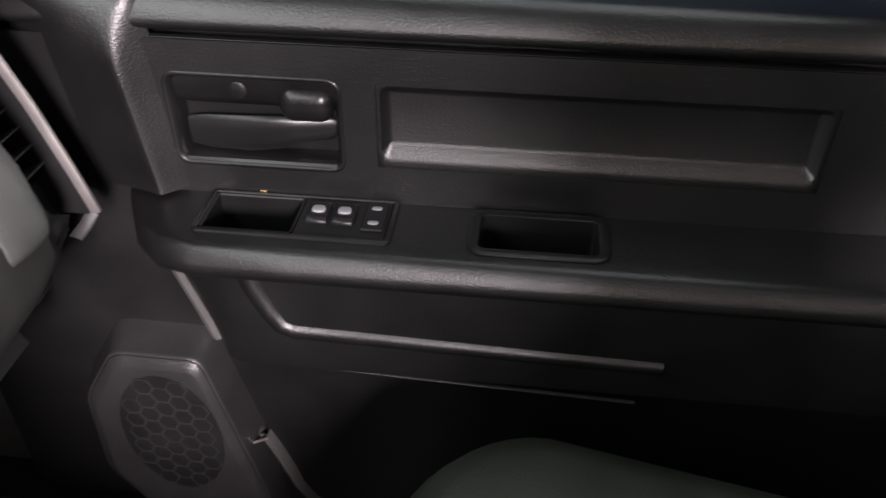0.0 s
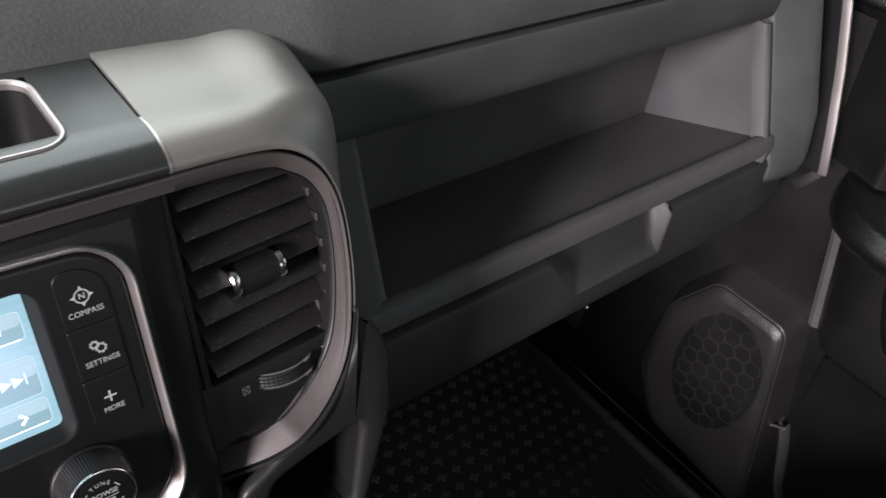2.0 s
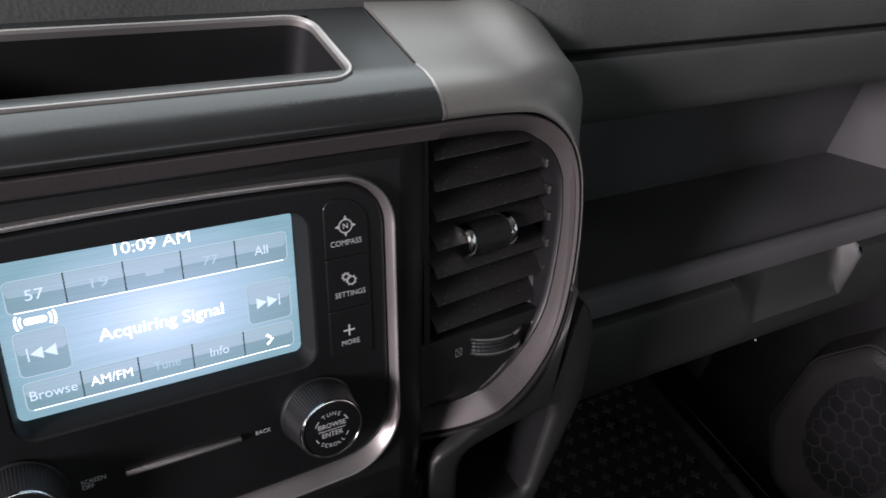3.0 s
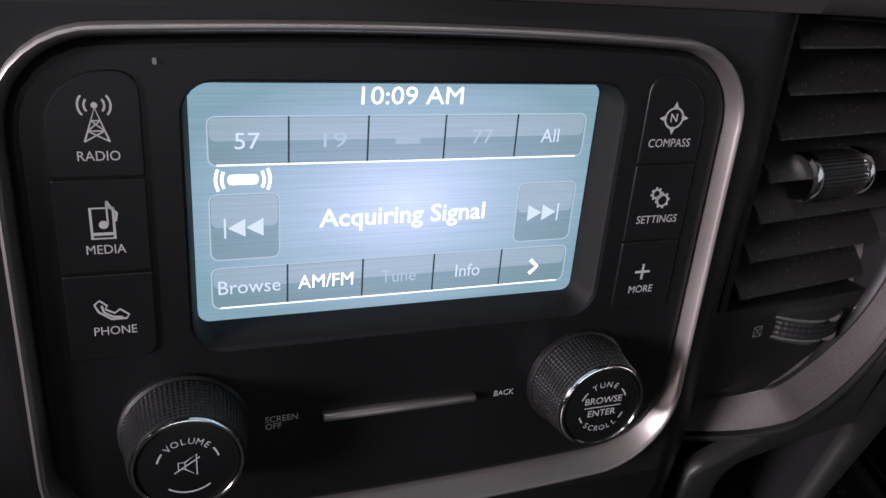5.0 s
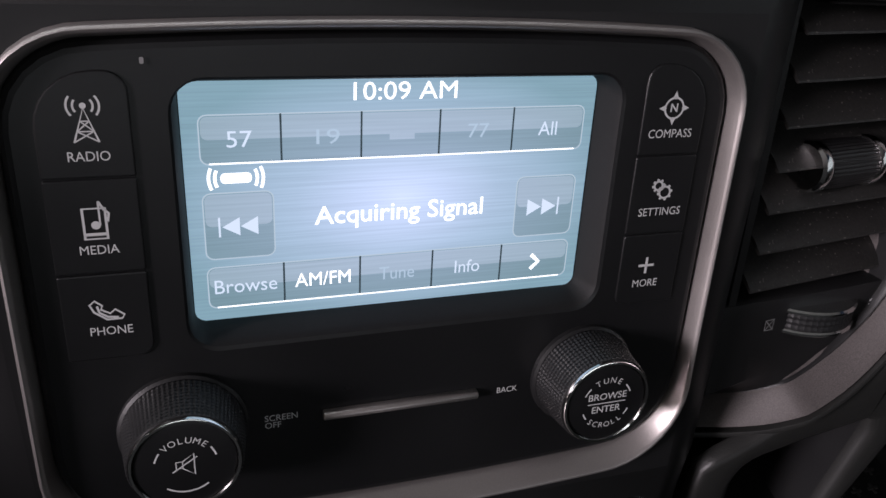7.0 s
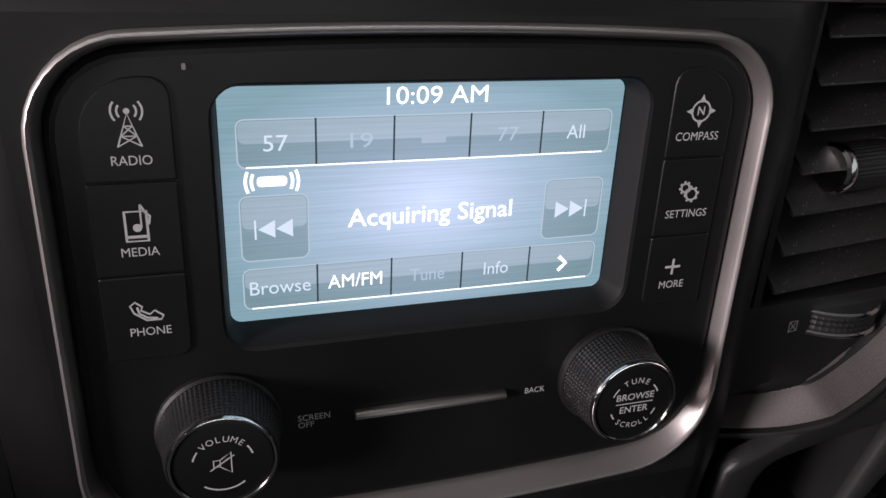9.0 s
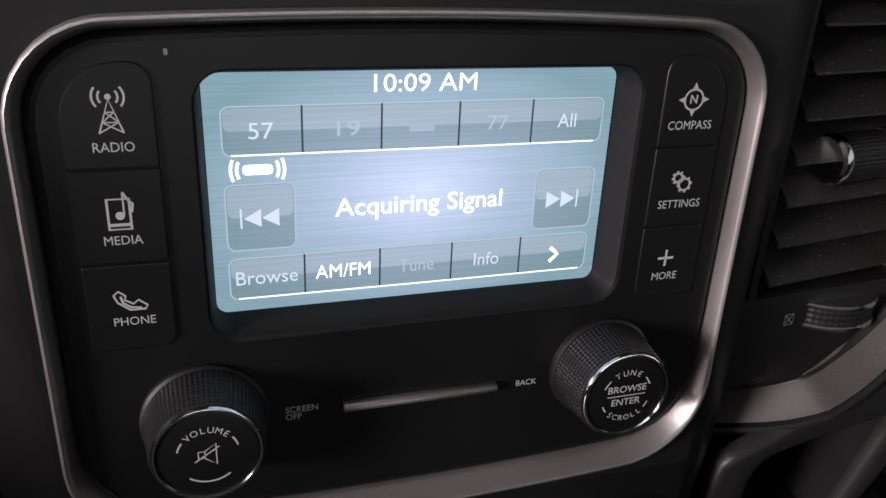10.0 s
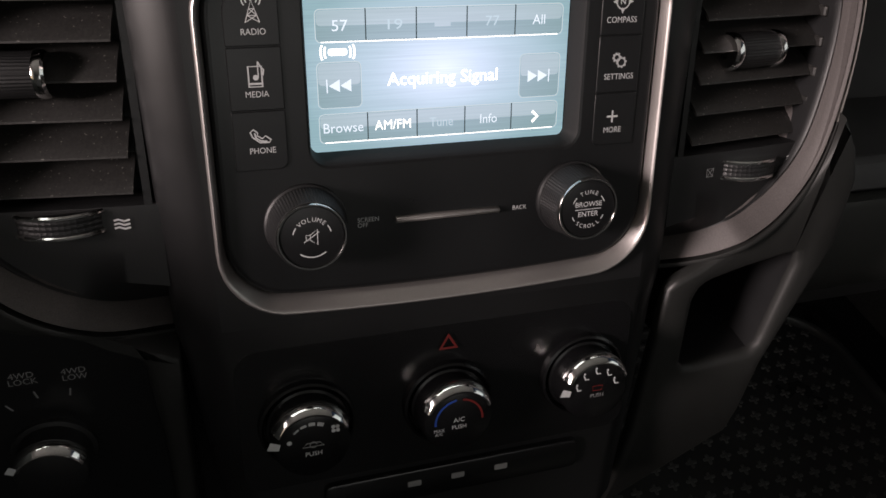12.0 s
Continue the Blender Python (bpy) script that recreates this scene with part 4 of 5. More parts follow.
def quad_round(corners, r, n=5):
    """Rounded outline of a four-cornered shape."""
    pts = []
    k = len(corners)
    for i in range(k):
        p, a, b = Vector(corners[i]), Vector(corners[i - 1]), Vector(corners[(i + 1) % k])
        u, w = (a - p).normalized(), (b - p).normalized()
        s, e = p + u * r, p + w * r
        for j in range(n + 1):
            f = j / n
            pts.append(tuple((1 - f) ** 2 * s + 2 * f * (1 - f) * p + f * f * e))
    return pts


cubby = thing("storage_cubby", (0.175, 0.03, 0.50), "dark grey open storage cubby beside the centre stack", "storage cubby")
edge = under_pod(1, 100, 0.30)
cub_top = [(0.1285, edge[0][1])] + [p for p in edge if p[0] > 0.131] + [(0.2060, 0.740)]
cub_out = outline_of([cub_top, [(0.2060, 0.740), (0.2245, 0.715), (0.2250, 0.668), (0.203, 0.593)], [(0.203, 0.593), (0.196, 0.545), (0.118, 0.500)], [(0.118, 0.500), (0.126, 0.548), cub_top[0]]])
cub_in = outline_of([[(0.1455, 0.644), (0.1470, 0.651), (0.1520, 0.6555), (0.1720, 0.6610), (0.2000, 0.6665), (0.2040, 0.6655)], [(0.2040, 0.6655), (0.2055, 0.661), (0.1975, 0.607)], [(0.1975, 0.607), (0.194, 0.602), (0.152, 0.5985)], [(0.152, 0.5985), (0.148, 0.602), (0.1455, 0.644)]])
leaning_frame(cub_out, cub_in, 0.007, TRIM, "frame", cubby, "dark grey moulded frame")
part("pocket", loft([[leaned(*p, -0.0065) for p in inset(cub_in, -0.0008)], [leaned(*p, -0.085) for p in inset(cub_in, -0.010)]], True, False, True), BLACK_MATT, cubby, "deep black pocket")

fwd = thing("four_wheel_drive_switch_panel", (-0.18, 0.03, 0.50), "dark grey panel with a rotary four-wheel-drive switch", "control panel")
edge = under_pod(-1, 100, 0.30)
f_top = [(-0.300, 0.745), (-0.2060, 0.740)] + [p for p in edge if p[0] < -0.120][::-1] + [(-0.1175, edge[0][1])]
f_out = outline_of([f_top, [f_top[-1], (-0.1190, 0.570), (-0.122, 0.480)], [(-0.122, 0.480), (-0.300, 0.480)], [(-0.300, 0.480), f_top[0]]])
f_in = outline_of([[(-0.278, 0.700), (-0.262, 0.708), (-0.230, 0.703), (-0.200, 0.686), (-0.171, 0.6740), (-0.150, 0.6690), (-0.138, 0.6630), (-0.1320, 0.653)], [(-0.1320, 0.653), (-0.1290, 0.610), (-0.1285, 0.572), (-0.130, 0.505)], [(-0.130, 0.505), (-0.135, 0.495), (-0.270, 0.495), (-0.278, 0.505)], [(-0.278, 0.505), (-0.278, 0.700)]])
leaning_frame(f_out, f_in, 0.02, TRIM, "frame", fwd, "dark grey moulded frame")
part("panel", loft([[leaned(*p, o) for p in inset(f_in, -0.0005)] for o in (-0.010, -0.006)], True, True, True), BLACK, fwd, "satin black panel")


def fw(bm, x, z, out=0.0):
    """Drawn flat in mm, stood on the leaning panel."""
    return moved(bm, Matrix.Translation(leaned(x, z, out - 0.006)) @ Matrix.Rotation(radians(90) - math.atan(0.18), 4, "X") @ Matrix.Scale(MM, 4))


fk = part("knob", fw(lathe([(17.6, 0), (17.2, 2), (15.2, 2.6), (14.8, 15), (14.2, 16.6), (13.2, 17.2), (0.1, 17.4)], 44), -0.174, 0.611), BLACK_MATT, fwd, "black rotary knob")
pts = [radians(a) for a in range(25, 156, 6)]
part("chrome_brow", fw(loft([[(r * math.cos(a), r * math.sin(a), h) for a in pts] for r, h in ((14.9, 11.0), (16.0, 11.4), (16.4, 12.6), (16.2, 14.2), (14.6, 18.0), (13.9, 18.5), (13.2, 18.3), (13.0, 17.3))], False), -0.174, 0.611), CHROME, fk, "chrome brow")
part("pointer", fw(flat([(-16.4, 7.6), (-13.4, 5.8), (-11.6, 9), (-14.2, 10.8)], 18.4), -0.174, 0.611), INK, fk)
for text, x, z in (("4WD\nLOCK", -0.1795, 0.651), ("4WD\nLOW", -0.1600, 0.650)):
    part("panel_word", fw(words(text, 4.2, 0, 0, gap=0.8), x, z, 0.0002), INK_DIM, fwd)
part("panel_word", fw(words("2WD", 4.2, 0, 0), -0.1960, 0.6415, 0.0002), INK_DIM, fwd)
for x, z, a in ((-0.1760, 0.642, 15), (-0.163, 0.641, -10), (-0.187, 0.637, 35)):
    part("tick_mark", fw(moved(stroke([(0, -2), (0, 2)], 0.7), Matrix.Rotation(radians(a), 4, "Z")), x, z, 0.0002), INK_DIM, fwd)
# foot of the stack, below the controls
part("stack_foot", prism([(-0.12, 0.02), (0.125, 0.02), (0.125, 0.62), (-0.12, 0.62)], 0.055, 0.30, "xzy", 0.004), BLACK_MATT, pod, "black lower stack body")


# ---------------- dashboard, passenger side ----------------
dash = thing("dashboard", (0.5, 0.2, 0.5), "charcoal plastic truck dashboard with an open shelf", "dashboard")
X0 = 0.215
# upper pad: a rolled front edge over the seam, rising towards the windshield
pad = [(0.112, 0.8250), (0.104, 0.8262), (0.1005, 0.8300), (0.1010, 0.840), (0.106, 0.853), (0.117, 0.868), (0.14, 0.888), (0.18, 0.909), (0.24, 0.928), (0.34, 0.945), (0.50, 0.955), (0.72, 0.955),
       (0.72, 0.935), (0.50, 0.935), (0.30, 0.90), (0.20, 0.86), (0.14, 0.8250)]


def pad_rows(stations):
    rows = []
    for x, dy in stations:
        rows.append([(x, y + dy * max(0, min(1, (0.40 - y) / 0.2)), z) for y, z in pad])
    return loft(rows, True, True, True)


part("upper_pad", pad_rows([(0.93, 0), (0.60, 0), (0.245, 0.0), (0.232, 0.002), (0.213, 0.009), (0.19, 0.016), (0.16, 0.021), (0.123, 0.0235), (0, 0.0245), (-0.123, 0.0235), (-0.213, 0.009), (-0.245, 0), (-0.93, 0)]), PAD, dash, "charcoal grained dash pad", sharp=40)
# band between the seam and the shelf's opening
band = [(0.1015, 0.8225), (0.0995, 0.819), (0.0995, 0.790), (0.1005, 0.7815), (0.1045, 0.7775), (0.110, 0.7775), (0.200, 0.7775), (0.200, 0.8225)]
part("upper_band", prism(band, X0 + 0.006, 0.714, "yzx"), DASH, dash, "charcoal band over the shelf", sharp=40)
# shelf: floor, back, ends, lip
XR, XL = 0.708, 0.262
part("shelf_floor", prism([(0.064, 0.6740), (0.195, 0.6320), (0.195, 0.626), (0.060, 0.668)], X0 + 0.006, XR, "yzx"), SHELF, dash, "grey plastic shelf floor")
part("shelf_back", prism([(0.192, 0.630), (0.198, 0.630), (0.198, 0.7775), (0.192, 0.7775)], X0 + 0.006, XR, "yzx"), SHELF, dash, "grey shelf back")
wall = [(0.052, 0.668), (0.106, 0.7775), (0.198, 0.7775), (0.198, 0.630), (0.060, 0.662)]
part("shelf_end", prism(wall, XR, XR + 0.006, "yzx", 0.001, 1), SHELF, dash, "grey shelf end wall")
part("shelf_end", prism(wall, XL - 0.006, XL, "yzx", 0.001, 1), SHELF, dash, "grey shelf end wall")
part("shelf_lip", prism([(0.0505, 0.6600), (0.0475, 0.664), (0.0480, 0.673), (0.0515, 0.6800), (0.0570, 0.6815), (0.0625, 0.6790), (0.066, 0.672), (0.066, 0.6600)], X0 + 0.006, XR + 0.004, "yzx"), SHELF, dash, "rounded grey shelf lip", sharp=40)
up = []
for z, bend in ((0.6605, 0.004), (0.664, 0.0015), (0.668, 0.0005), (0.675, 0.0), (0.70, 0.0), (0.74, 0.0), (0.7775, 0.0)):
    y = 0.0475 + (0.1005 - 0.0475) * (z - 0.668) / (0.7900 - 0.668)
    up.append([(x - bend * 2, y + e, z) for x, e in ((0.6990, 0.016), (0.6995, 0.004), (0.7020, 0.0005), (0.7050, 0.0), (0.7085, 0.0008), (0.7105, 0.003), (0.7110, 0.02))])
part("shelf_upright", loft(up, False), SHELF, dash, "rounded grey shelf upright", sharp=50)
# left jamb that closes the shelf against the pod
jamb = [(0.0500, 0.662), (0.0480, 0.668), (0.1005, 0.7800), (0.1015, 0.790), (0.198, 0.790), (0.198, 0.640), (0.060, 0.655)]
part("shelf_jamb", prism(jamb, X0 + 0.004, XL - 0.006, "yzx", 0.002), DASH, dash, "charcoal jamb beside the pod")


# lower door with its finger pocket
def glove_door():
    prof = [(0.0535, 0.656), (0.0460, 0.655), (0.0430, 0.650), (0.0400, 0.610), (0.0388, 0.599), (0.0400, 0.590), (0.0460, 0.577), (0.0620, 0.557), (0.0860, 0.535), (0.114, 0.515), (0.150, 0.497)]
    xs = [X0 + 0.008, 0.30, 0.36, 0.398, 0.410, 0.424, 0.440, 0.470, 0.500, 0.530, 0.548, 0.560, 0.570, 0.62, 0.68, 0.735, 0.78]
    bm = bmesh.new()
    grid = []
    for x in xs:
        col = []
        for y, z in prof:
            yy = y
            # the right end sweeps back towards the door
            if x > 0.68:
                yy += 0.10 * ((x - 0.68) / 0.10) ** 2 * 0.12
            xx = x
            # the cut-out narrows towards its foot
            if abs(z - 0.610) < 1e-6:
                xx = {0.410: 0.444, 0.424: 0.452, 0.440: 0.461, 0.560: 0.556}.get(x, x)
            if abs(z - 0.650) < 1e-6:
                xx = {0.410: 0.414}.get(x, x)
            col.append(bm.verts.new((xx, yy, z)))
        grid.append(col)
    for i in range(len(xs) - 1):
        for j in range(len(prof) - 1):
            if 0.409 <= xs[i] and xs[i + 1] <= 0.5605 and 0 <= j <= 2:
                continue
            bm.faces.new((grid[i][j], grid[i + 1][j], grid[i + 1][j + 1], grid[i][j + 1]))
    return bm


door_bm = glove_door()
bmesh.ops.recalc_face_normals(door_bm, faces=door_bm.faces)
glove = part("glove_box_door", door_bm, GLOVE, dash, "black lower glove box door", sharp=40)
# finger pocket: a scoop behind the cut-out
scoop = [[(0.4098, 0.0535, 0.656), (0.4138, 0.043, 0.650), (0.4438, 0.0400, 0.6102), (0.452, 0.0400, 0.6100), (0.50, 0.0400, 0.6100), (0.548, 0.0400, 0.6100), (0.5562, 0.0400, 0.6102), (0.5602, 0.043, 0.650), (0.5602, 0.0535, 0.656)],
         [(0.4110, 0.060, 0.656), (0.4180, 0.052, 0.648), (0.4460, 0.0440, 0.6120), (0.455, 0.0440, 0.6118), (0.50, 0.0440, 0.6118), (0.546, 0.0440, 0.6118), (0.5530, 0.0440, 0.6120), (0.5590, 0.052, 0.648), (0.5600, 0.060, 0.656)],
         [(0.4130, 0.076, 0.656), (0.4300, 0.070, 0.644), (0.4520, 0.0660, 0.6220), (0.460, 0.0660, 0.6210), (0.50, 0.0660, 0.6210), (0.546, 0.0660, 0.6210), (0.5530, 0.0660, 0.6220), (0.5570, 0.070, 0.644), (0.5595, 0.076, 0.656)],
         [(0.4140, 0.092, 0.656), (0.4360, 0.090, 0.654), (0.4560, 0.0890, 0.6500), (0.470, 0.0890, 0.6490), (0.50, 0.0890, 0.6490), (0.542, 0.0890, 0.6490), (0.5510, 0.0890, 0.6500), (0.5560, 0.090, 0.654), (0.5590, 0.092, 0.656)]]
scoop = scoop[:1] + [[(x, 0.04 + (y - 0.04) * 0.48, z) for x, y, z in row] for row in scoop[1:]]
part("finger_pocket", loft(scoop, False), GLOVE, glove, "scooped finger pocket", sharp=50)
part("underside", prism([(0.148, 0.4985), (0.13, 0.46), (0.60, 0.40), (0.60, 0.48)], X0 + 0.008, 0.80, "yzx"), BLACK_MATT, dash, "black dash underside")
part("gap_filler", prism([(0.056, 0.640), (0.095, 0.640), (0.095, 0.6595), (0.056, 0.6595)], X0 + 0.006, 0.405, "yzx"), BLACK_MATT, dash)
part("speck", lathe([(0.0011, -0.0008), (0.0011, 0.0003), (0.0006, 0.0006)], 8), INK_DIM, dash, "tiny pale speck", at=Matrix.Translation((0.489, 0.0500, 0.5665)) @ Matrix.Rotation(radians(90), 4, "X"))

# added unseen dash continuation on the driver's side, bulged to shade the stack
part("driver_side_shade_block", prism([(-0.13, 0.46), (-0.19, 0.53), (-0.21, 0.62), (-0.21, 0.69), (-0.19, 0.74), (-0.12, 0.772), (0.0, 0.785), (0.10, 0.822), (0.20, 0.822), (0.20, 0.42)], -0.93, -0.310, "yzx", 0.008), DASH, dash, "unseen charcoal block that shades the lower stack", sharp=40)

# outer end: bezel, end vent and its bright trim
LEAN = (0.1005 - 0.045) / (0.79 - 0.66)


def leaning(x, z, out=0.0):
    """A point of the leaning end face."""
    return (x, 0.045 + LEAN * (z - 0.66) - out, z)


end_rows = []
for z, dy in ((0.85, 0.012), (0.82, 0.0), (0.76, 0.0), (0.70, 0.0), (0.66, 0.0), (0.648, 0.0), (0.638, 0.003), (0.630, 0.010), (0.624, 0.024)):
    end_rows.append([Vector(leaning(x, z)) + Vector((0, dy + (b if b > 0 else b * min(1, max(0.25, (z - 0.625) / 0.06))), 0)) for x, b in ((0.7150, 0.014), (0.7155, 0.005), (0.718, 0.002), (0.735, -0.010), (0.750, -0.018), (0.758, -0.0215), (0.762, -0.020), (0.765, -0.012), (0.766, 0.05))])
part("end_bezel", sheet(end_rows, 0.003), DASH, dash, "charcoal end bezel", sharp=45)
end_vent = thing("end_air_vent", (0.81, 0.09, 0.60), "narrow black end air vent with a bright trim strip", "vent")
trim_pts = [(0.8292, 0.6115, 0.003), (0.8290, 0.614, 0.001), (0.8300, 0.66, -0.005), (0.8310, 0.72, -0.011), (0.829, 0.78, -0.015), (0.824, 0.85, -0.018)]
rows = []
for x, z, dy in trim_pts:
    p = Vector(leaning(x, z)) + Vector((0, dy, 0))
    rows.append([p + Vector((-0.0040, 0.009, 0)), p + Vector((-0.0038, 0.0035, 0)), p + Vector((-0.0025, 0.0, 0)), p + Vector((0.0005, 0.0, 0)), p + Vector((0.003, 0.004, 0)), p + Vector((0.005, 0.03, 0))])
part("bright_trim", sheet(rows, 0.002), RING, end_vent, "bright silver trim strip", sharp=50)
part("vent_side", sheet([[Vector(leaning(x - 0.003, z)) + Vector((0, dy + e, 0)) for e in (0.009, 0.07)] for x, z, dy in trim_pts], 0.002), BLACK_MATT, end_vent)
# grey lip coloured black in place of the shade on it
part("lower_lip", sheet([[Vector(p) + Vector((0, e, -0.0025 * k)) for k, e in enumerate((0.010, 0.001, 0.0))] for p in ((0.829, 0.031, 0.612), (0.820, 0.036, 0.603), (0.808, 0.042, 0.596))], 0.001), BLACK_MATT, end_vent, "lower lip blackened to look shaded", sharp=60)
part("housing", prism([(0.095, 0.60), (0.16, 0.60), (0.16, 0.85), (0.15, 0.85)], 0.768, 0.828, "yzx"), BLACK_MATT, end_vent)
foot = [Vector(leaning(0.786, 0.640)), Vector(leaning(0.834, 0.628)), Vector(leaning(0.834, 0.600)), Vector(leaning(0.790, 0.600))]
part("lower_panel", prism([(0.060, 0.59), (0.085, 0.590), (0.095, 0.645), (0.078, 0.645)], 0.7685, 0.826, "yzx", 0.003), BLACK_MATT, end_vent, "black lower vent panel")
slat = bmesh.new()
slat_me = bpy.data.meshes.new("slat")
sb = moved(bevelled(box(-0.029, 0.029, -0.014, 0.014, -0.001, 0.001), 0.0006, 1), Matrix.Rotation(radians(-25), 4, "X"))
sb.to_mesh(slat_me)
sb.free()
slat.free()
slat_me.materials.append(VENT)
for k in range(11):
    z = 0.66 + 0.0165 * k
    p = Vector(leaning(0.7975, z)) + Vector((0, 0.030, 0))
    place("slat", slat_me, end_vent, at=Matrix.Translation(p))
for z in (0.722, 0.790):
    p = Vector(leaning(0.796, z)) + Vector((0, 0.010, 0))
    part("vent_tab", box(-0.009, 0.009, -0.006, 0.012, -0.004, 0.004, 0.002), CHROME, end_vent, "small chrome vent tab", at=Matrix.Translation(p))
# lower right corner of the dash, sweeping under the end bezel to the door
cor = [[(x, y, z) for y, z in pr] for x, pr in (
    (0.779, [(0.0545, 0.656), (0.0560, 0.61), (0.0560, 0.585), (0.065, 0.56), (0.085, 0.535), (0.13, 0.51)]),
    (0.800, [(0.056, 0.625), (0.060, 0.60), (0.063, 0.58), (0.072, 0.56), (0.09, 0.54), (0.13, 0.52)]),
    (0.830, [(0.060, 0.605), (0.066, 0.59), (0.070, 0.58), (0.080, 0.565), (0.10, 0.55), (0.13, 0.53)]),
    (0.852, [(0.070, 0.600), (0.078, 0.59), (0.084, 0.58), (0.094, 0.57), (0.11, 0.56), (0.13, 0.55)]))]
part("lower_corner", loft(cor, False), GLOVE, dash, "black lower corner", sharp=60)


# ---------------- passenger door ----------------
door = thing("passenger_door", (0.93, -0.3, 0.03), "black grained plastic truck door trim with armrest, closed", "door")
Y0, Y1 = -0.88, 0.30


def door_sheet(rows, name, mat=DOOR, label="", sharp=40, parent=None, thick=0.004):
    return part(name, sheet([[Vector(p) for p in r] for r in rows], thick), mat, parent or door, label, sharp=sharp)


# the outer skin that everything hangs on
part("door_body", box(0.925, 0.988, Y0, Y1, 0.03, 0.7625, 0.004), DOOR_SMOOTH, door, "black inner door body")
# rolled top
top = [(0.925, 0.7635), (0.9000, 0.7640), (0.8940, 0.7655), (0.8905, 0.768), (0.8892, 0.772), (0.8900, 0.7765), (0.8962, 0.7890), (0.9000, 0.7942), (0.9055, 0.7985), (0.9120, 0.8000), (0.930, 0.8005), (0.949, 0.8000), (0.949, 0.7635)]
part("top_roll", prism(top, Y0, Y1, "xzy"), DOOR, door, "rolled grained top edge", sharp=60)
part("window_seal", prism([(0.9505, 0.780), (0.9505, 0.8015), (0.9530, 0.8040), (0.9570, 0.8035), (0.9585, 0.8005), (0.9605, 0.8005), (0.9625, 0.8055), (0.9665, 0.8060), (0.9690, 0.8010), (0.9700, 0.780)], Y0, Y1, "xzy"), RUBBER, door, "black rubber window seal")
pane = part("window_pane", box(0.9710, 0.9750, Y0 + 0.01, 0.30, 0.78, 1.45), GLASS, door, "clear side window pane")
pane.visible_shadow = False


part("roll_ledge", prism([(0.8995, 0.7525), (0.8955, 0.7545), (0.8942, 0.7562), (0.8950, 0.7578), (0.8995, 0.7590)], Y0, 0.02, "xzy"), DOOR_SMOOTH, door, "thin smooth ledge")


# upper trim: wall between armrest and belt, cut for the handle and the inset
def wall_with_holes(x, ys, zs, holes, name, mat=DOOR, label=""):
    """An upright trim wall on a grid of ys and zs, leaving out the named cells, with real thickness."""
    bm = bmesh.new()
    verts = {}
    for i, y in enumerate(ys):
        for j, z in enumerate(zs):
            verts[i, j] = bm.verts.new((x, y, z))
    for i in range(len(ys) - 1):
        for j in range(len(zs) - 1):
            cy, cz = (ys[i] + ys[i + 1]) / 2, (zs[j] + zs[j + 1]) / 2
            if any(a < cy < b and c < cz < d for a, b, c, d in holes):
                continue
            bm.faces.new((verts[i, j], verts[i + 1, j], verts[i + 1, j + 1], verts[i, j + 1]))
    loose = [v for v in bm.verts if not v.link_faces]
    bmesh.ops.delete(bm, geom=loose, context="VERTS")
    for f in bm.faces:
        f.normal_update()
    bmesh.ops.recalc_face_normals(bm, faces=bm.faces)
    bmesh.ops.solidify(bm, geom=bm.faces[:], thickness=0.006)
    return part(name, bm, mat, door, label, sharp=30)


HANDLE = (-0.190, -0.030, 0.634, 0.724)
INSET = (-0.625, -0.224, 0.640, 0.724)
wall_with_holes(0.898, [Y0, -0.625, -0.224, -0.190, -0.030, 0.020, Y1], [0.585, 0.634, 0.640, 0.724, 0.7575], [HANDLE, INSET], "upper_trim", DOOR, "grained upper door trim")


def dish(y0, y1, z0, z1, levels, name, mat, label, r=0.014, cap=True, low=0.0):
    """A rounded recess in the door's wall: (inset, x) levels; low slopes the foot further in."""
    rings = []
    for inset, x in levels:
        pts = rrect(y0, y1, z0, z1, r, 5, inset)
        rings.append([(x, y, z + low * inset * max(0, (z0 + z1) / 2 - z) / ((z1 - z0) / 2)) for y, z in pts])
    return part(name, loft(rings, True, False, cap), mat, door, label, sharp=40)


# inset panel with a sloping, rounded surround
dish(-0.6305, -0.2185, 0.6345, 0.7295, [(0, 0.9015), (0.0, 0.8975), (0.003, 0.8960), (0.0085, 0.8968), (0.0145, 0.905), (0.0185, 0.9065)], "inset_panel", DOOR, "recessed grained panel", 0.018, True, 0.8)
# pull handle set
part("handle_bezel", loft([[(x, y, z) for y, z in rrect(-0.1946, -0.0254, 0.6294, 0.7286, 0.0155, 6, i)] for i, x in ((0, 0.900), (0, 0.8945), (0.0012, 0.8918), (0.0032, 0.8908), (0.0055, 0.8918), (0.0085, 0.898), (0.0116, 0.915))]), DOOR_SMOOTH, door, "smooth black handle bezel", sharp=85)
part("handle_cup", join(prism(rrect(-0.186, -0.034, 0.638, 0.720, 0.010, 4), 0.915, 0.919, "yzx"),
                        prism([(0.9150, 0.721), (0.8985, 0.721), (0.8985, 0.713), (0.9010, 0.700), (0.9080, 0.690), (0.9150, 0.688)], -0.187, -0.033, "xzy", 0.001, 1)), DOOR_SMOOTH, door, "recessed handle cup")
lever = []
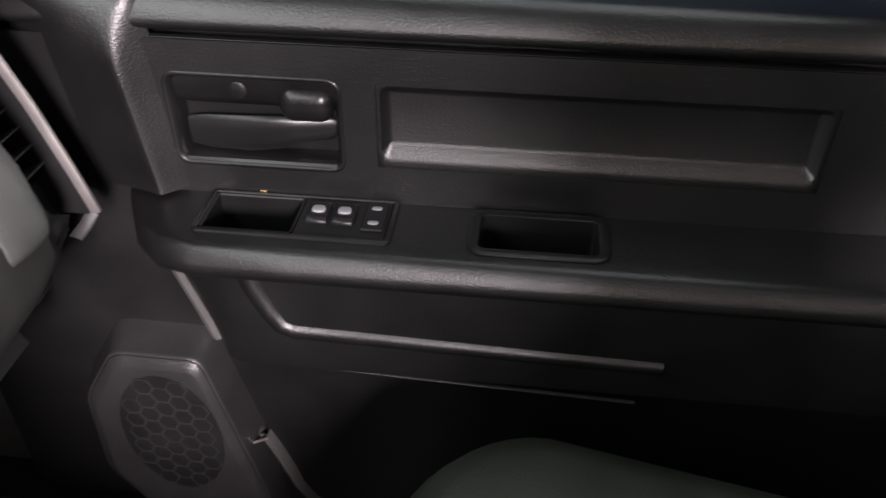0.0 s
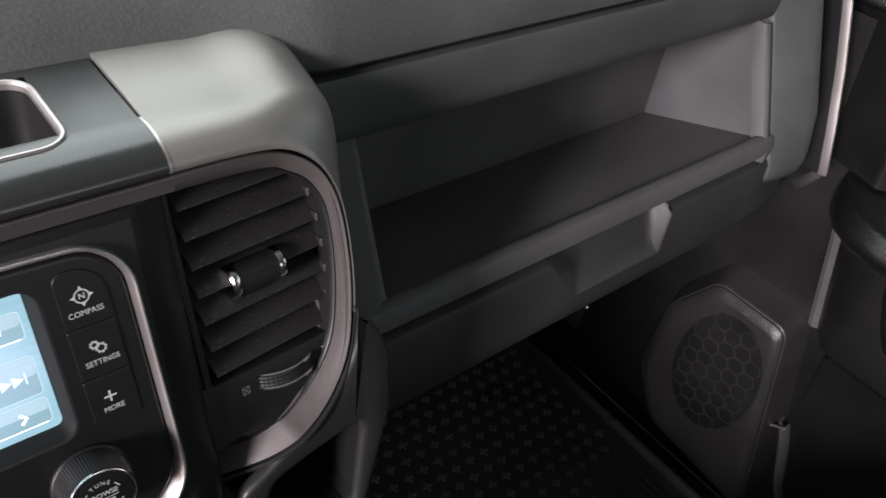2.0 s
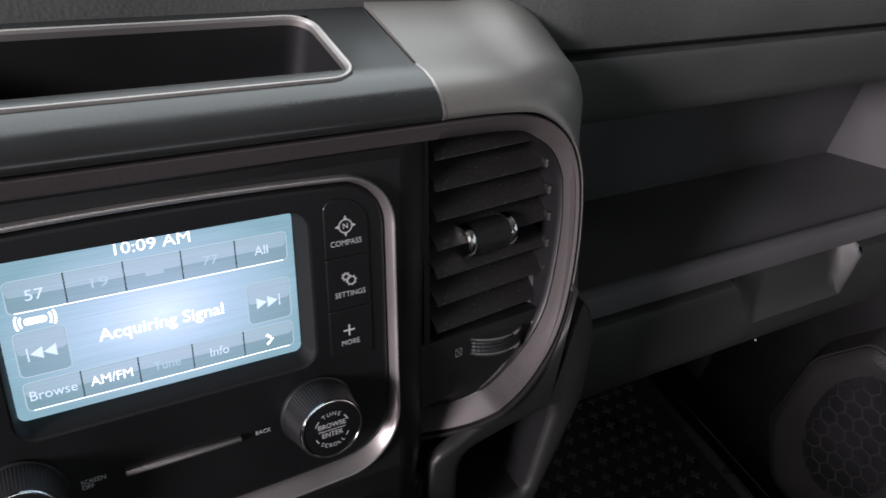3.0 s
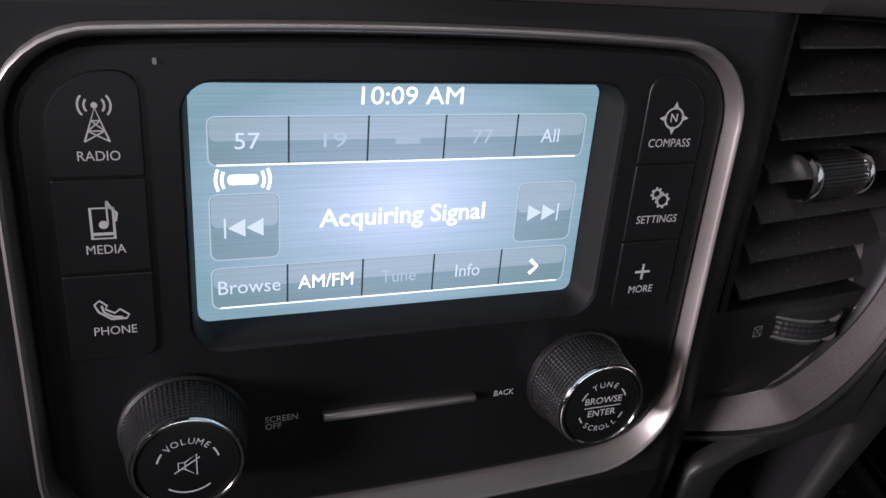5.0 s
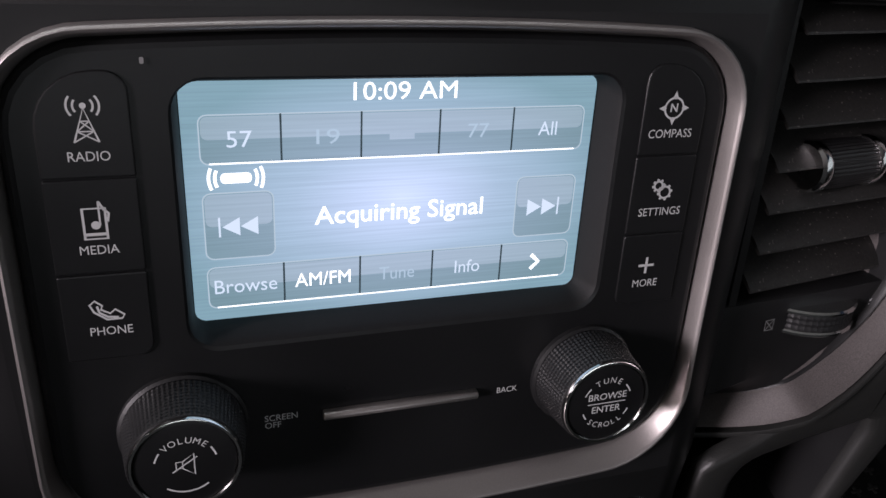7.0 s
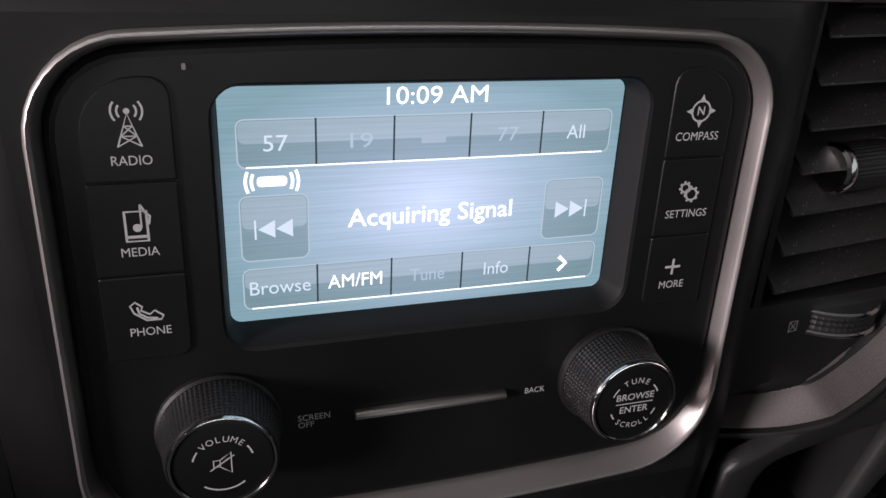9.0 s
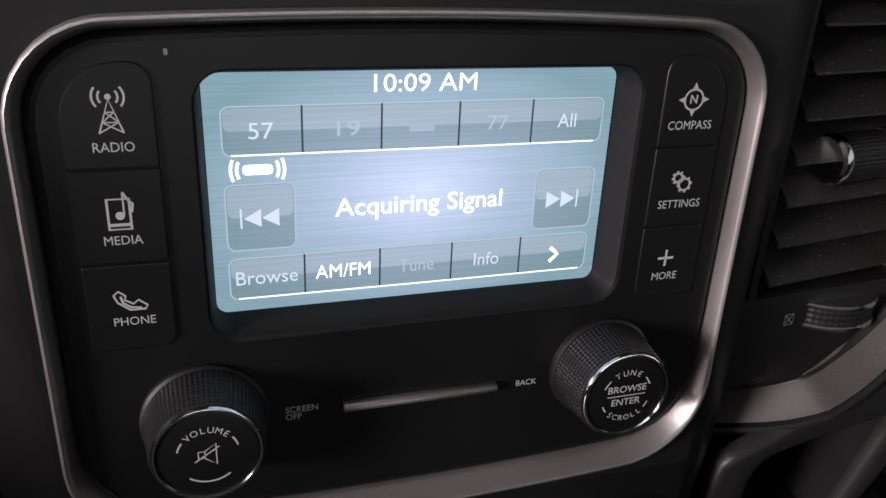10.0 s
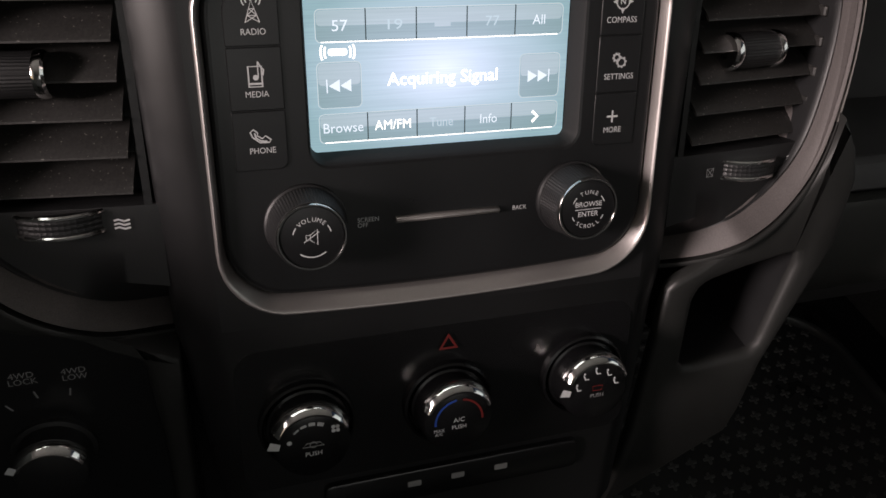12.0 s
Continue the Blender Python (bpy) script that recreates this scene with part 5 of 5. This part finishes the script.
for y, h, o in ((-0.040, 0.015, 0.0), (-0.060, 0.018, -0.003), (-0.10, 0.019, -0.005), (-0.135, 0.017, -0.005), (-0.146, 0.013, -0.001), (-0.178, 0.012, 0.002), (-0.183, 0.009, 0.004)):
    zc = 0.662 + 0.10 * (-0.10 - y) * (1 if y < -0.10 else 0.2)
    lever.append([(0.903 + o + 0.008 * (1 - math.cos(a)) * 0.5, y, zc + h * math.sin(a)) if math.cos(a) > 0 else (0.911 + o, y, zc + h * math.sin(a)) for a in [2 * math.pi * k / 16 for k in range(16)]])
part("handle_lever", loft(lever, True, True, True), DOOR_SMOOTH, door, "black pull lever", sharp=50)
part("lever_pad", loft([[(x + 0.10 * (z - 0.698), y, z) for y, z in rrect(-0.184, -0.133, 0.6810, 0.7150, 0.014, 7, i)] for i, x in ((0, 0.909), (0, 0.9000), (0.0015, 0.8965), (0.0045, 0.8935), (0.009, 0.8915), (0.0135, 0.8908))], True, False, True), DOOR_SMOOTH, door, "rounded finger pad", sharp=60)
part("lock_disc", lathe([(0.0085, 0), (0.0085, 0.0005), (0.0076, 0.0010), (0.001, 0.0010)], 24), DOOR_SMOOTH, door, at=Matrix.Translation((0.8990, -0.095, 0.708)) @ Matrix.Rotation(radians(-90), 4, "Y"))
part("lower_strip", prism([(0.907, 0.6335), (0.8940, 0.6340), (0.8922, 0.6360), (0.8938, 0.6385), (0.9030, 0.6415), (0.912, 0.6420)], -0.184, -0.036, "xzy"), DOOR_SMOOTH, door)

# the proud forward panel, whose edge frames the recess round the handle
RIB = ((0.9050, 0.100), (0.8950, 0.075), (0.8880, 0.050), (0.8835, 0.030), (0.8800, 0.014), (0.8755, 0.002), (0.8738, -0.002), (0.8736, -0.005), (0.8755, -0.008), (0.8800, -0.013), (0.8860, -0.020), (0.8930, -0.0285), (0.8975, -0.0335))


def rib_row(z, least):
    """One level of the panel; least is how far out it may stand where its top leans back over the rolled edge."""
    return [(max(x, least), y - 0.11 * (0.66 - z), z) for x, y in RIB]


door_sheet([rib_row(*r) for r in ((0.604, 0), (0.64, 0), (0.68, 0), (0.71, 0), (0.735, 0.8736), (0.748, 0.8752), (0.761, 0.8782), (0.774, 0.8822), (0.786, 0.8870), (0.795, 0.8925), (0.8005, 0.9000), (0.8030, 0.9120))],
           "front_panel", DOOR, "grained forward panel", 35)

# armrest with its cut-outs
ARM = 0.600
arm_prof = [(0.9140, 0.603), (0.9000, ARM), (0.8100, ARM), (0.8050, 0.5990), (0.8010, 0.5960), (0.7950, 0.5845), (0.7928, 0.5780), (0.7955, 0.5705), (0.8050, 0.562), (0.8230, 0.550), (0.8450, 0.543), (0.8680, 0.540)]
SW = (-0.236, -0.066, 0.830, 0.886)
PKT = (-0.434, -0.324, 0.827, 0.879)


def armrest():
    ys = [Y0, -0.62, -0.434, -0.324, -0.236, -0.156, -0.066, -0.03, 0.0, 0.018, 0.026]
    bm = bmesh.new()
    # the level top, on a grid with two openings
    xs = [0.900, 0.886, 0.879, 0.830, 0.827, 0.810]
    for i in range(len(ys) - 1):
        for j in range(len(xs) - 1):
            cy, cx = (ys[i] + ys[i + 1]) / 2, (xs[j] + xs[j + 1]) / 2
            if any(a < cy < b and c < cx < d for a, b, c, d in (SW, PKT)):
                continue
            bm.faces.new([bm.verts.new((x, y, ARM)) for x, y in ((xs[j], ys[i]), (xs[j + 1], ys[i]), (xs[j + 1], ys[i + 1]), (xs[j], ys[i + 1]))])

    def bend(x, y):
        # the front end tapers back to the door
        if y > -0.06:
            f = min(1.0, (y + 0.06) / 0.086)
            return x + (0.905 - x) * (0.16 * f + 0.64 * f ** 3)
        return x
    for i in range(len(ys) - 1):
        for pr in (arm_prof[:2], arm_prof[2:]):
            for (xa, za), (xb, zb) in zip(pr, pr[1:]):
                bm.faces.new([bm.verts.new((x, y, z)) for x, y, z in ((xa, ys[i], za), (xb, ys[i], zb), (xb, ys[i + 1], zb), (xa, ys[i + 1], za))])
    bmesh.ops.remove_doubles(bm, verts=bm.verts, dist=1e-5)
    for v in bm.verts:
        v.co.x = bend(v.co.x, v.co.y)
    bmesh.ops.recalc_face_normals(bm, faces=bm.faces)
    return bm


arm = part("armrest", armrest(), DOOR, door, "padded black armrest", sharp=50)


def well_box(y0, y1, x0, x1, depth, name, mat, r=0.006, label="", z=ARM):
    """A small open tray sunk into the armrest."""
    rings = []
    for i, h in ((-0.010, 0.0012), (-0.0095, 0.0028), (-0.0075, 0.0038), (-0.002, 0.0034), (0, 0.0022), (0.001, -depth), (0.003, -depth - 0.001)):
        rings.append([(x, y, z + h) for x, y in rrect(x0, x1, y0, y1, r, 4, i)])
    return part(name, loft(rings, True, False, True), mat, arm, label, sharp=40)


well_box(*PKT[:2], *PKT[2:], 0.045, "grab_pocket", DOOR_SMOOTH, 0.006, "black grab pocket with a raised edge")
sw = thing("window_switch_panel", (0.858, -0.15, 0.601), "black window switch panel set in the armrest", "switch panel")
out = rrect(0.8215, 0.8925, -0.244, -0.058, 0.006, 4)
z_sw = ARM
part("bezel", loft([[(x, y, z_sw + 0.0005) for x, y in out], [(x, y, z_sw + 0.003) for x, y in out], [(x, y, z_sw + 0.0042) for x, y in rrect(0.8215, 0.8925, -0.244, -0.058, 0.006, 4, 0.0015)],
                    [(x, y, z_sw + 0.0042) for x, y in rrect(0.8215, 0.8925, -0.244, -0.058, 0.006, 4, 0.004)], [(x, y, z_sw + 0.0030) for x, y in rrect(0.8215, 0.8925, -0.244, -0.058, 0.006, 4, 0.005)]]), DOOR_SMOOTH, sw, "raised black bezel", sharp=50)
part("pull_cup", loft([[(x, y, z_sw + h) for x, y in rrect(0.8275, 0.8875, -0.153, -0.063, 0.004, 4, i)] for i, h in ((0, 0.003), (0.002, 0.0028), (0.003, 0.0015), (0.004, -0.042), (0.006, -0.043))], True, False, True), DOOR_SMOOTH, sw, "deep black pull cup")
part("switch_plate", box(0.8270, 0.8875, -0.2385, -0.1535, z_sw - 0.003, z_sw + 0.0028, 0.0006, 1), DOOR_SMOOTH, sw)
for y in (-0.171, -0.196):
    k = part("window_switch", prism([(0.846, 0.600), (0.846, 0.6055), (0.852, 0.6085), (0.864, 0.6060), (0.872, 0.6095), (0.877, 0.606), (0.877, 0.600)], y - 0.010, y + 0.010, "xzy", 0.001, 1), DOOR_SMOOTH, sw, "black rocker switch")
    part("switch_cap", prism(rrect(0.857, 0.868, y - 0.0065, y + 0.0065, 0.0045, 5), 0.6060, 0.6096, "xyz", 0.0014, 3), WHITE_KEY, k, "pale rocker face")
part("lock_switch", box(0.838, 0.884, -0.2355, -0.2145, 0.6025, 0.6055, 0.001, 1), BLACK, sw, "black door lock switch")
for x in (0.849, 0.873):
    part("lock_mark", prism(rrect(x - 0.0028, x + 0.0028, -0.230, -0.220, 0.0026, 5), 0.6045, 0.6064, "xyz", 0.0007, 2), WHITE_KEY, sw)
tagged(part("paper_scrap", prism([(0, 0), (0.006, 0.001), (0.010, 0.004), (0.006, 0.006), (0.001, 0.004)], 0, 0.0012, "yxz", 0.0003, 1), TAN, at=Matrix.Translation((0.8905, -0.112, ARM + 0.0041))), "tiny tan paper scrap lying on the armrest", "scrap")

# below the armrest; the trim turns away to the door at its front edge
def trim_front(fy, fx):
    rows = []
    for x, z in ((0.868, 0.541), (0.8665, 0.50), (0.8650, 0.44), (0.8650, 0.4005), (0.8655, 0.396), (0.8705, 0.393), (0.8880, 0.386), (0.9060, 0.36), (0.9120, 0.30), (0.9110, 0.20), (0.9080, 0.10), (0.906, 0.06)):
        y = -0.010 + 0.17 * (z - 0.526) if z > 0.39 else -0.058
        far = 0.878 + 0.19 * (0.526 - z) if z > 0.39 else max(x, 0.905)
        rows.append((x + (far - x) * fx ** 2, -0.066 + (y + 0.066) * fy, z))
    return rows


door_sheet([[(0.868, y, 0.541), (0.8665, y, 0.50), (0.8650, y, 0.44), (0.8650, y, 0.4005), (0.8655, y, 0.396), (0.8705, y, 0.393), (0.8880, y, 0.386), (0.9060, y, 0.36), (0.9120, y, 0.30), (0.9110, y, 0.20), (0.9080, y, 0.10), (0.906, y, 0.06)] for y in (Y0, -0.6, -0.4, -0.36, -0.2, -0.10, -0.066)] + [trim_front(0.42, 0.42), trim_front(0.78, 0.80), trim_front(1.0, 1.0)],
           "lower_trim", DOOR, "grained lower door trim", 25)
# ridge that frames the recess under the armrest
ridge_path = [(-0.066 - 0.018, 0.530), (-0.090, 0.505), (-0.105, 0.470), (-0.116, 0.452), (-0.128, 0.446), (-0.20, 0.444), (-0.30, 0.441), (-0.40, 0.438), (-0.52, 0.435)]
rows = []
for i, (y, z) in enumerate(ridge_path):
    a, b = Vector(ridge_path[max(0, i - 1)]), Vector(ridge_path[min(len(ridge_path) - 1, i + 1)])
    d = (b - a).normalized()
    o = Vector((-d.y, d.x))
    rows.append([(x, y + o.x * w, z + o.y * w) for w, x in ((-0.010, 0.8645), (-0.006, 0.8600), (0.0, 0.8580), (0.004, 0.8600), (0.010, 0.8640))])
door_sheet(rows, "recess_ridge", DOOR, "raised ridge", 60, thick=0.002)
# bead along the map pocket's mouth
door_sheet([[(0.8655, y, z - 0.0035), (0.8625, y, z - 0.0015), (0.8620, y, z), (0.8628, y, z + 0.0014), (0.8655, y, z + 0.0025)] for y, z in ((-0.078, 0.3965), (-0.15, 0.3935), (-0.25, 0.389), (-0.36, 0.3845), (-0.50, 0.379))], "pocket_bead", DOOR_SMOOTH, "thin smooth bead", 60, thick=0.001)
# forward edge of the trim, a thin lip in a paler colour
door_sheet([[(x + 0.016, y - 0.005, z), (x + 0.004, y - 0.004, z), (x, y + 0.003, z), (x + 0.002, y + 0.007, z), (x + 0.030, y + 0.010, z)] for x, y, z in ((0.871, 0.001, 0.552), (0.876, -0.004, 0.524), (0.889, -0.015, 0.455), (0.901, -0.0255, 0.388))], "edge_lip", PALE_EDGE, "pale grey edge lip", 50, thick=0.002)
door_sheet([[(0.914, y - 0.006, z - 0.004), (0.8985, y - 0.005, z - 0.003), (0.8930, y + 0.003, z), (0.8945, y + 0.006, z), (0.913, y + 0.008, z)] for y, z in ((-0.058, 0.232), (-0.070, 0.205), (-0.084, 0.165), (-0.095, 0.130), (-0.110, 0.104), (-0.140, 0.084), (-0.190, 0.072))], "pocket_lip", PALE_EDGE, "pale grey pocket lip", 50, thick=0.002)
part("lip_clip", box(-0.002, 0.002, -0.011, 0.011, -0.0016, 0.0016, 0.0008, 1), RING, door, "small bright clip", at=pose(0.888, -0.0565, 0.228, -30, 0, 0))
# forward wall above the loudspeaker
door_sheet([[(0.917, y, z) for y in (Y1, 0.10, 0.03, -0.015, -0.066)] for z in (0.60, 0.50, 0.40, 0.06)], "front_trim", DOOR, "grained forward trim", 40)
# loudspeaker pod
spk_levels = [(-0.014, 0.9165), (0.0, 0.8760), (0.0008, 0.8735), (0.0025, 0.8722), (0.0040, 0.8720)]
sp_corner = [(-0.010, 0.382), (0.098, 0.384), (0.150, 0.300), (0.155, 0.165), (0.105, 0.082), (-0.078, 0.060), (-0.049, 0.20)]
sp_out = quad_round(sp_corner, 0.018, 4)
ctr = Vector((sum(p[0] for p in sp_out) / len(sp_out), sum(p[1] for p in sp_out) / len(sp_out)))


def sp_ring(inset, x):
    res = []
    for p in sp_out:
        d = (ctr - Vector(p))
        q = Vector(p) + d.normalized() * inset
        # the top slopes up to the door
        res.append((x, q.x, q.y + (0.06 * (x - 0.885) if p[1] > 0.36 else 0)))
    return res


part("speaker_pod", loft([sp_ring(i, x) for i, x in spk_levels] + [sp_ring(0.0044, 0.8780)], True, False, False), POD_GREY, door, "grained loudspeaker pod", sharp=40)
grille = part("speaker_grille", loft([sp_ring(0.0048, 0.8780), sp_ring(0.0050, 0.8716), sp_ring(0.0064, 0.8702), sp_ring(0.0165, 0.8656), sp_ring(0.0190, 0.8650), sp_ring(0.030, 0.8652)], True, False, True), POD_GREY, door, "dark grey speaker grille with honeycomb ribs")
# flat black disc stands in for the shade inside the honeycomb cells
part("grille_cell_shade", loft([[(x, 0.045 + 0.064 * math.cos(a), 0.252 + 0.103 * math.sin(a)) for a in [2 * math.pi * k / 40 for k in range(40)]] for x in (0.8660, 0.8648)], True, False, True), BLACK_MATT, grille, "black disc that darkens the cells between the ribs")


# ---------------- passenger seat ----------------
seat = thing("passenger_seat", (0.5, -0.55, 0.0), "grey-green vinyl truck seat cushion on a low base", "seat")


def cushion():
    rings = []
    for inset, z in ((0.03, 0.22), (0.008, 0.24), (0.0, 0.28), (0.0, 0.36), (0.006, 0.390), (0.022, 0.415), (0.05, 0.428), (0.10, 0.432)):
        rings.append([(x - (0.20 * max(0, -0.40 - y) if x > 0.5 else 0), y, z) for x, y in rrect(0.22, 0.797, -0.92, -0.256, 0.15, 10, inset)])
    return loft(rings, True, True, True)


part("cushion", cushion(), SEAT, seat, "rounded grey-green cushion", sharp=70)
part("base", box(0.30, 0.70, -0.85, -0.36, 0.0, 0.222, 0.01), BLACK_MATT, seat, "black seat base")

# ---------------- floor mat ----------------
mat_thing = thing("floor_mat", (0.55, 0.1, 0.0), "black ribbed rubber floor mat", "floor mat")
mat_out = lambda i: rrect(0.24, 0.862, -0.30, 0.46, 0.11, 10, i)
part("mat_body", loft([[(x, y, h) for x, y in mat_out(i)] for i, h in ((0, 0.001), (0, 0.040), (0.002, 0.0425), (0.006, 0.0425), (0.009, 0.040), (0.012, 0.030))], True, True, True), RUBBER, mat_thing, "black rubber mat with a raised rim", sharp=40)
part("sill_lip", prism([(0.874, 0.0), (0.876, 0.012), (0.884, 0.022), (0.896, 0.026), (0.906, 0.02), (0.906, 0.0)], -0.75, 0.46, "xzy", 0.002), BLACK_MATT, mat_thing)

# cross studs and grooves of the mat, and the honeycomb of the grille
stud_me = bpy.data.meshes.new("stud")
st = join(bevelled(box(-0.008, 0.008, -0.0022, 0.0022, -0.001, 0.0028), 0.001, 1), bevelled(box(-0.0022, 0.0022, -0.008, 0.008, -0.001, 0.0026), 0.001, 1))
st.to_mesh(stud_me)
st.free()
stud_me.materials.append(STUD)
for i in range(17):
    for j in range(15):
        x, y = 0.36 + 0.028 * i, 0.07 + 0.026 * j
        if x > 0.845 or (x > 0.74 and y < 0.10) or y > 0.44:
            continue
        place("stud", stud_me, mat_thing, at=Matrix.Translation((x + (0.014 if j % 2 else 0), y, 0.030)))
rib_me = bpy.data.meshes.new("mat_rib")
rb = bevelled(box(-0.0035, 0.0035, -0.06, 0.06, -0.001, 0.004), 0.0015, 1)
rb.to_mesh(rib_me)
rb.free()
rib_me.materials.append(RUBBER)
for i in range(8):
    place("mat_rib", rib_me, mat_thing, at=Matrix.Translation((0.72 + 0.0145 * i, 0.0, 0.030)))

hex_me = bpy.data.meshes.new("honeycomb_cell")
cell = [(0.0139 * math.cos(radians(60 * k)), 0.0139 * math.sin(radians(60 * k))) for k in range(6)]
inner = [(0.0121 * math.cos(radians(60 * k)), 0.0121 * math.sin(radians(60 * k))) for k in range(6)]
hb = loft([[(0.0012, p[0], p[1]) for p in cell], [(-0.0012, p[0], p[1]) for p in cell], [(-0.0012, p[0], p[1]) for p in inner], [(0.0012, p[0], p[1]) for p in inner]])
hb.to_mesh(hex_me)
hb.free()
hex_me.materials.append(POD_GREY)
for i in range(-4, 5):
    for j in range(-5, 6):
        y, z = 0.045 + 0.0208 * i, 0.252 + 0.0240 * (j + 0.5 * (i % 2))
        if ((y - 0.045) / 0.056) ** 2 + ((z - 0.252) / 0.094) ** 2 > 1:
            continue
        place("honeycomb_cell", hex_me, grille, at=Matrix.Translation((0.8648, y, z)))
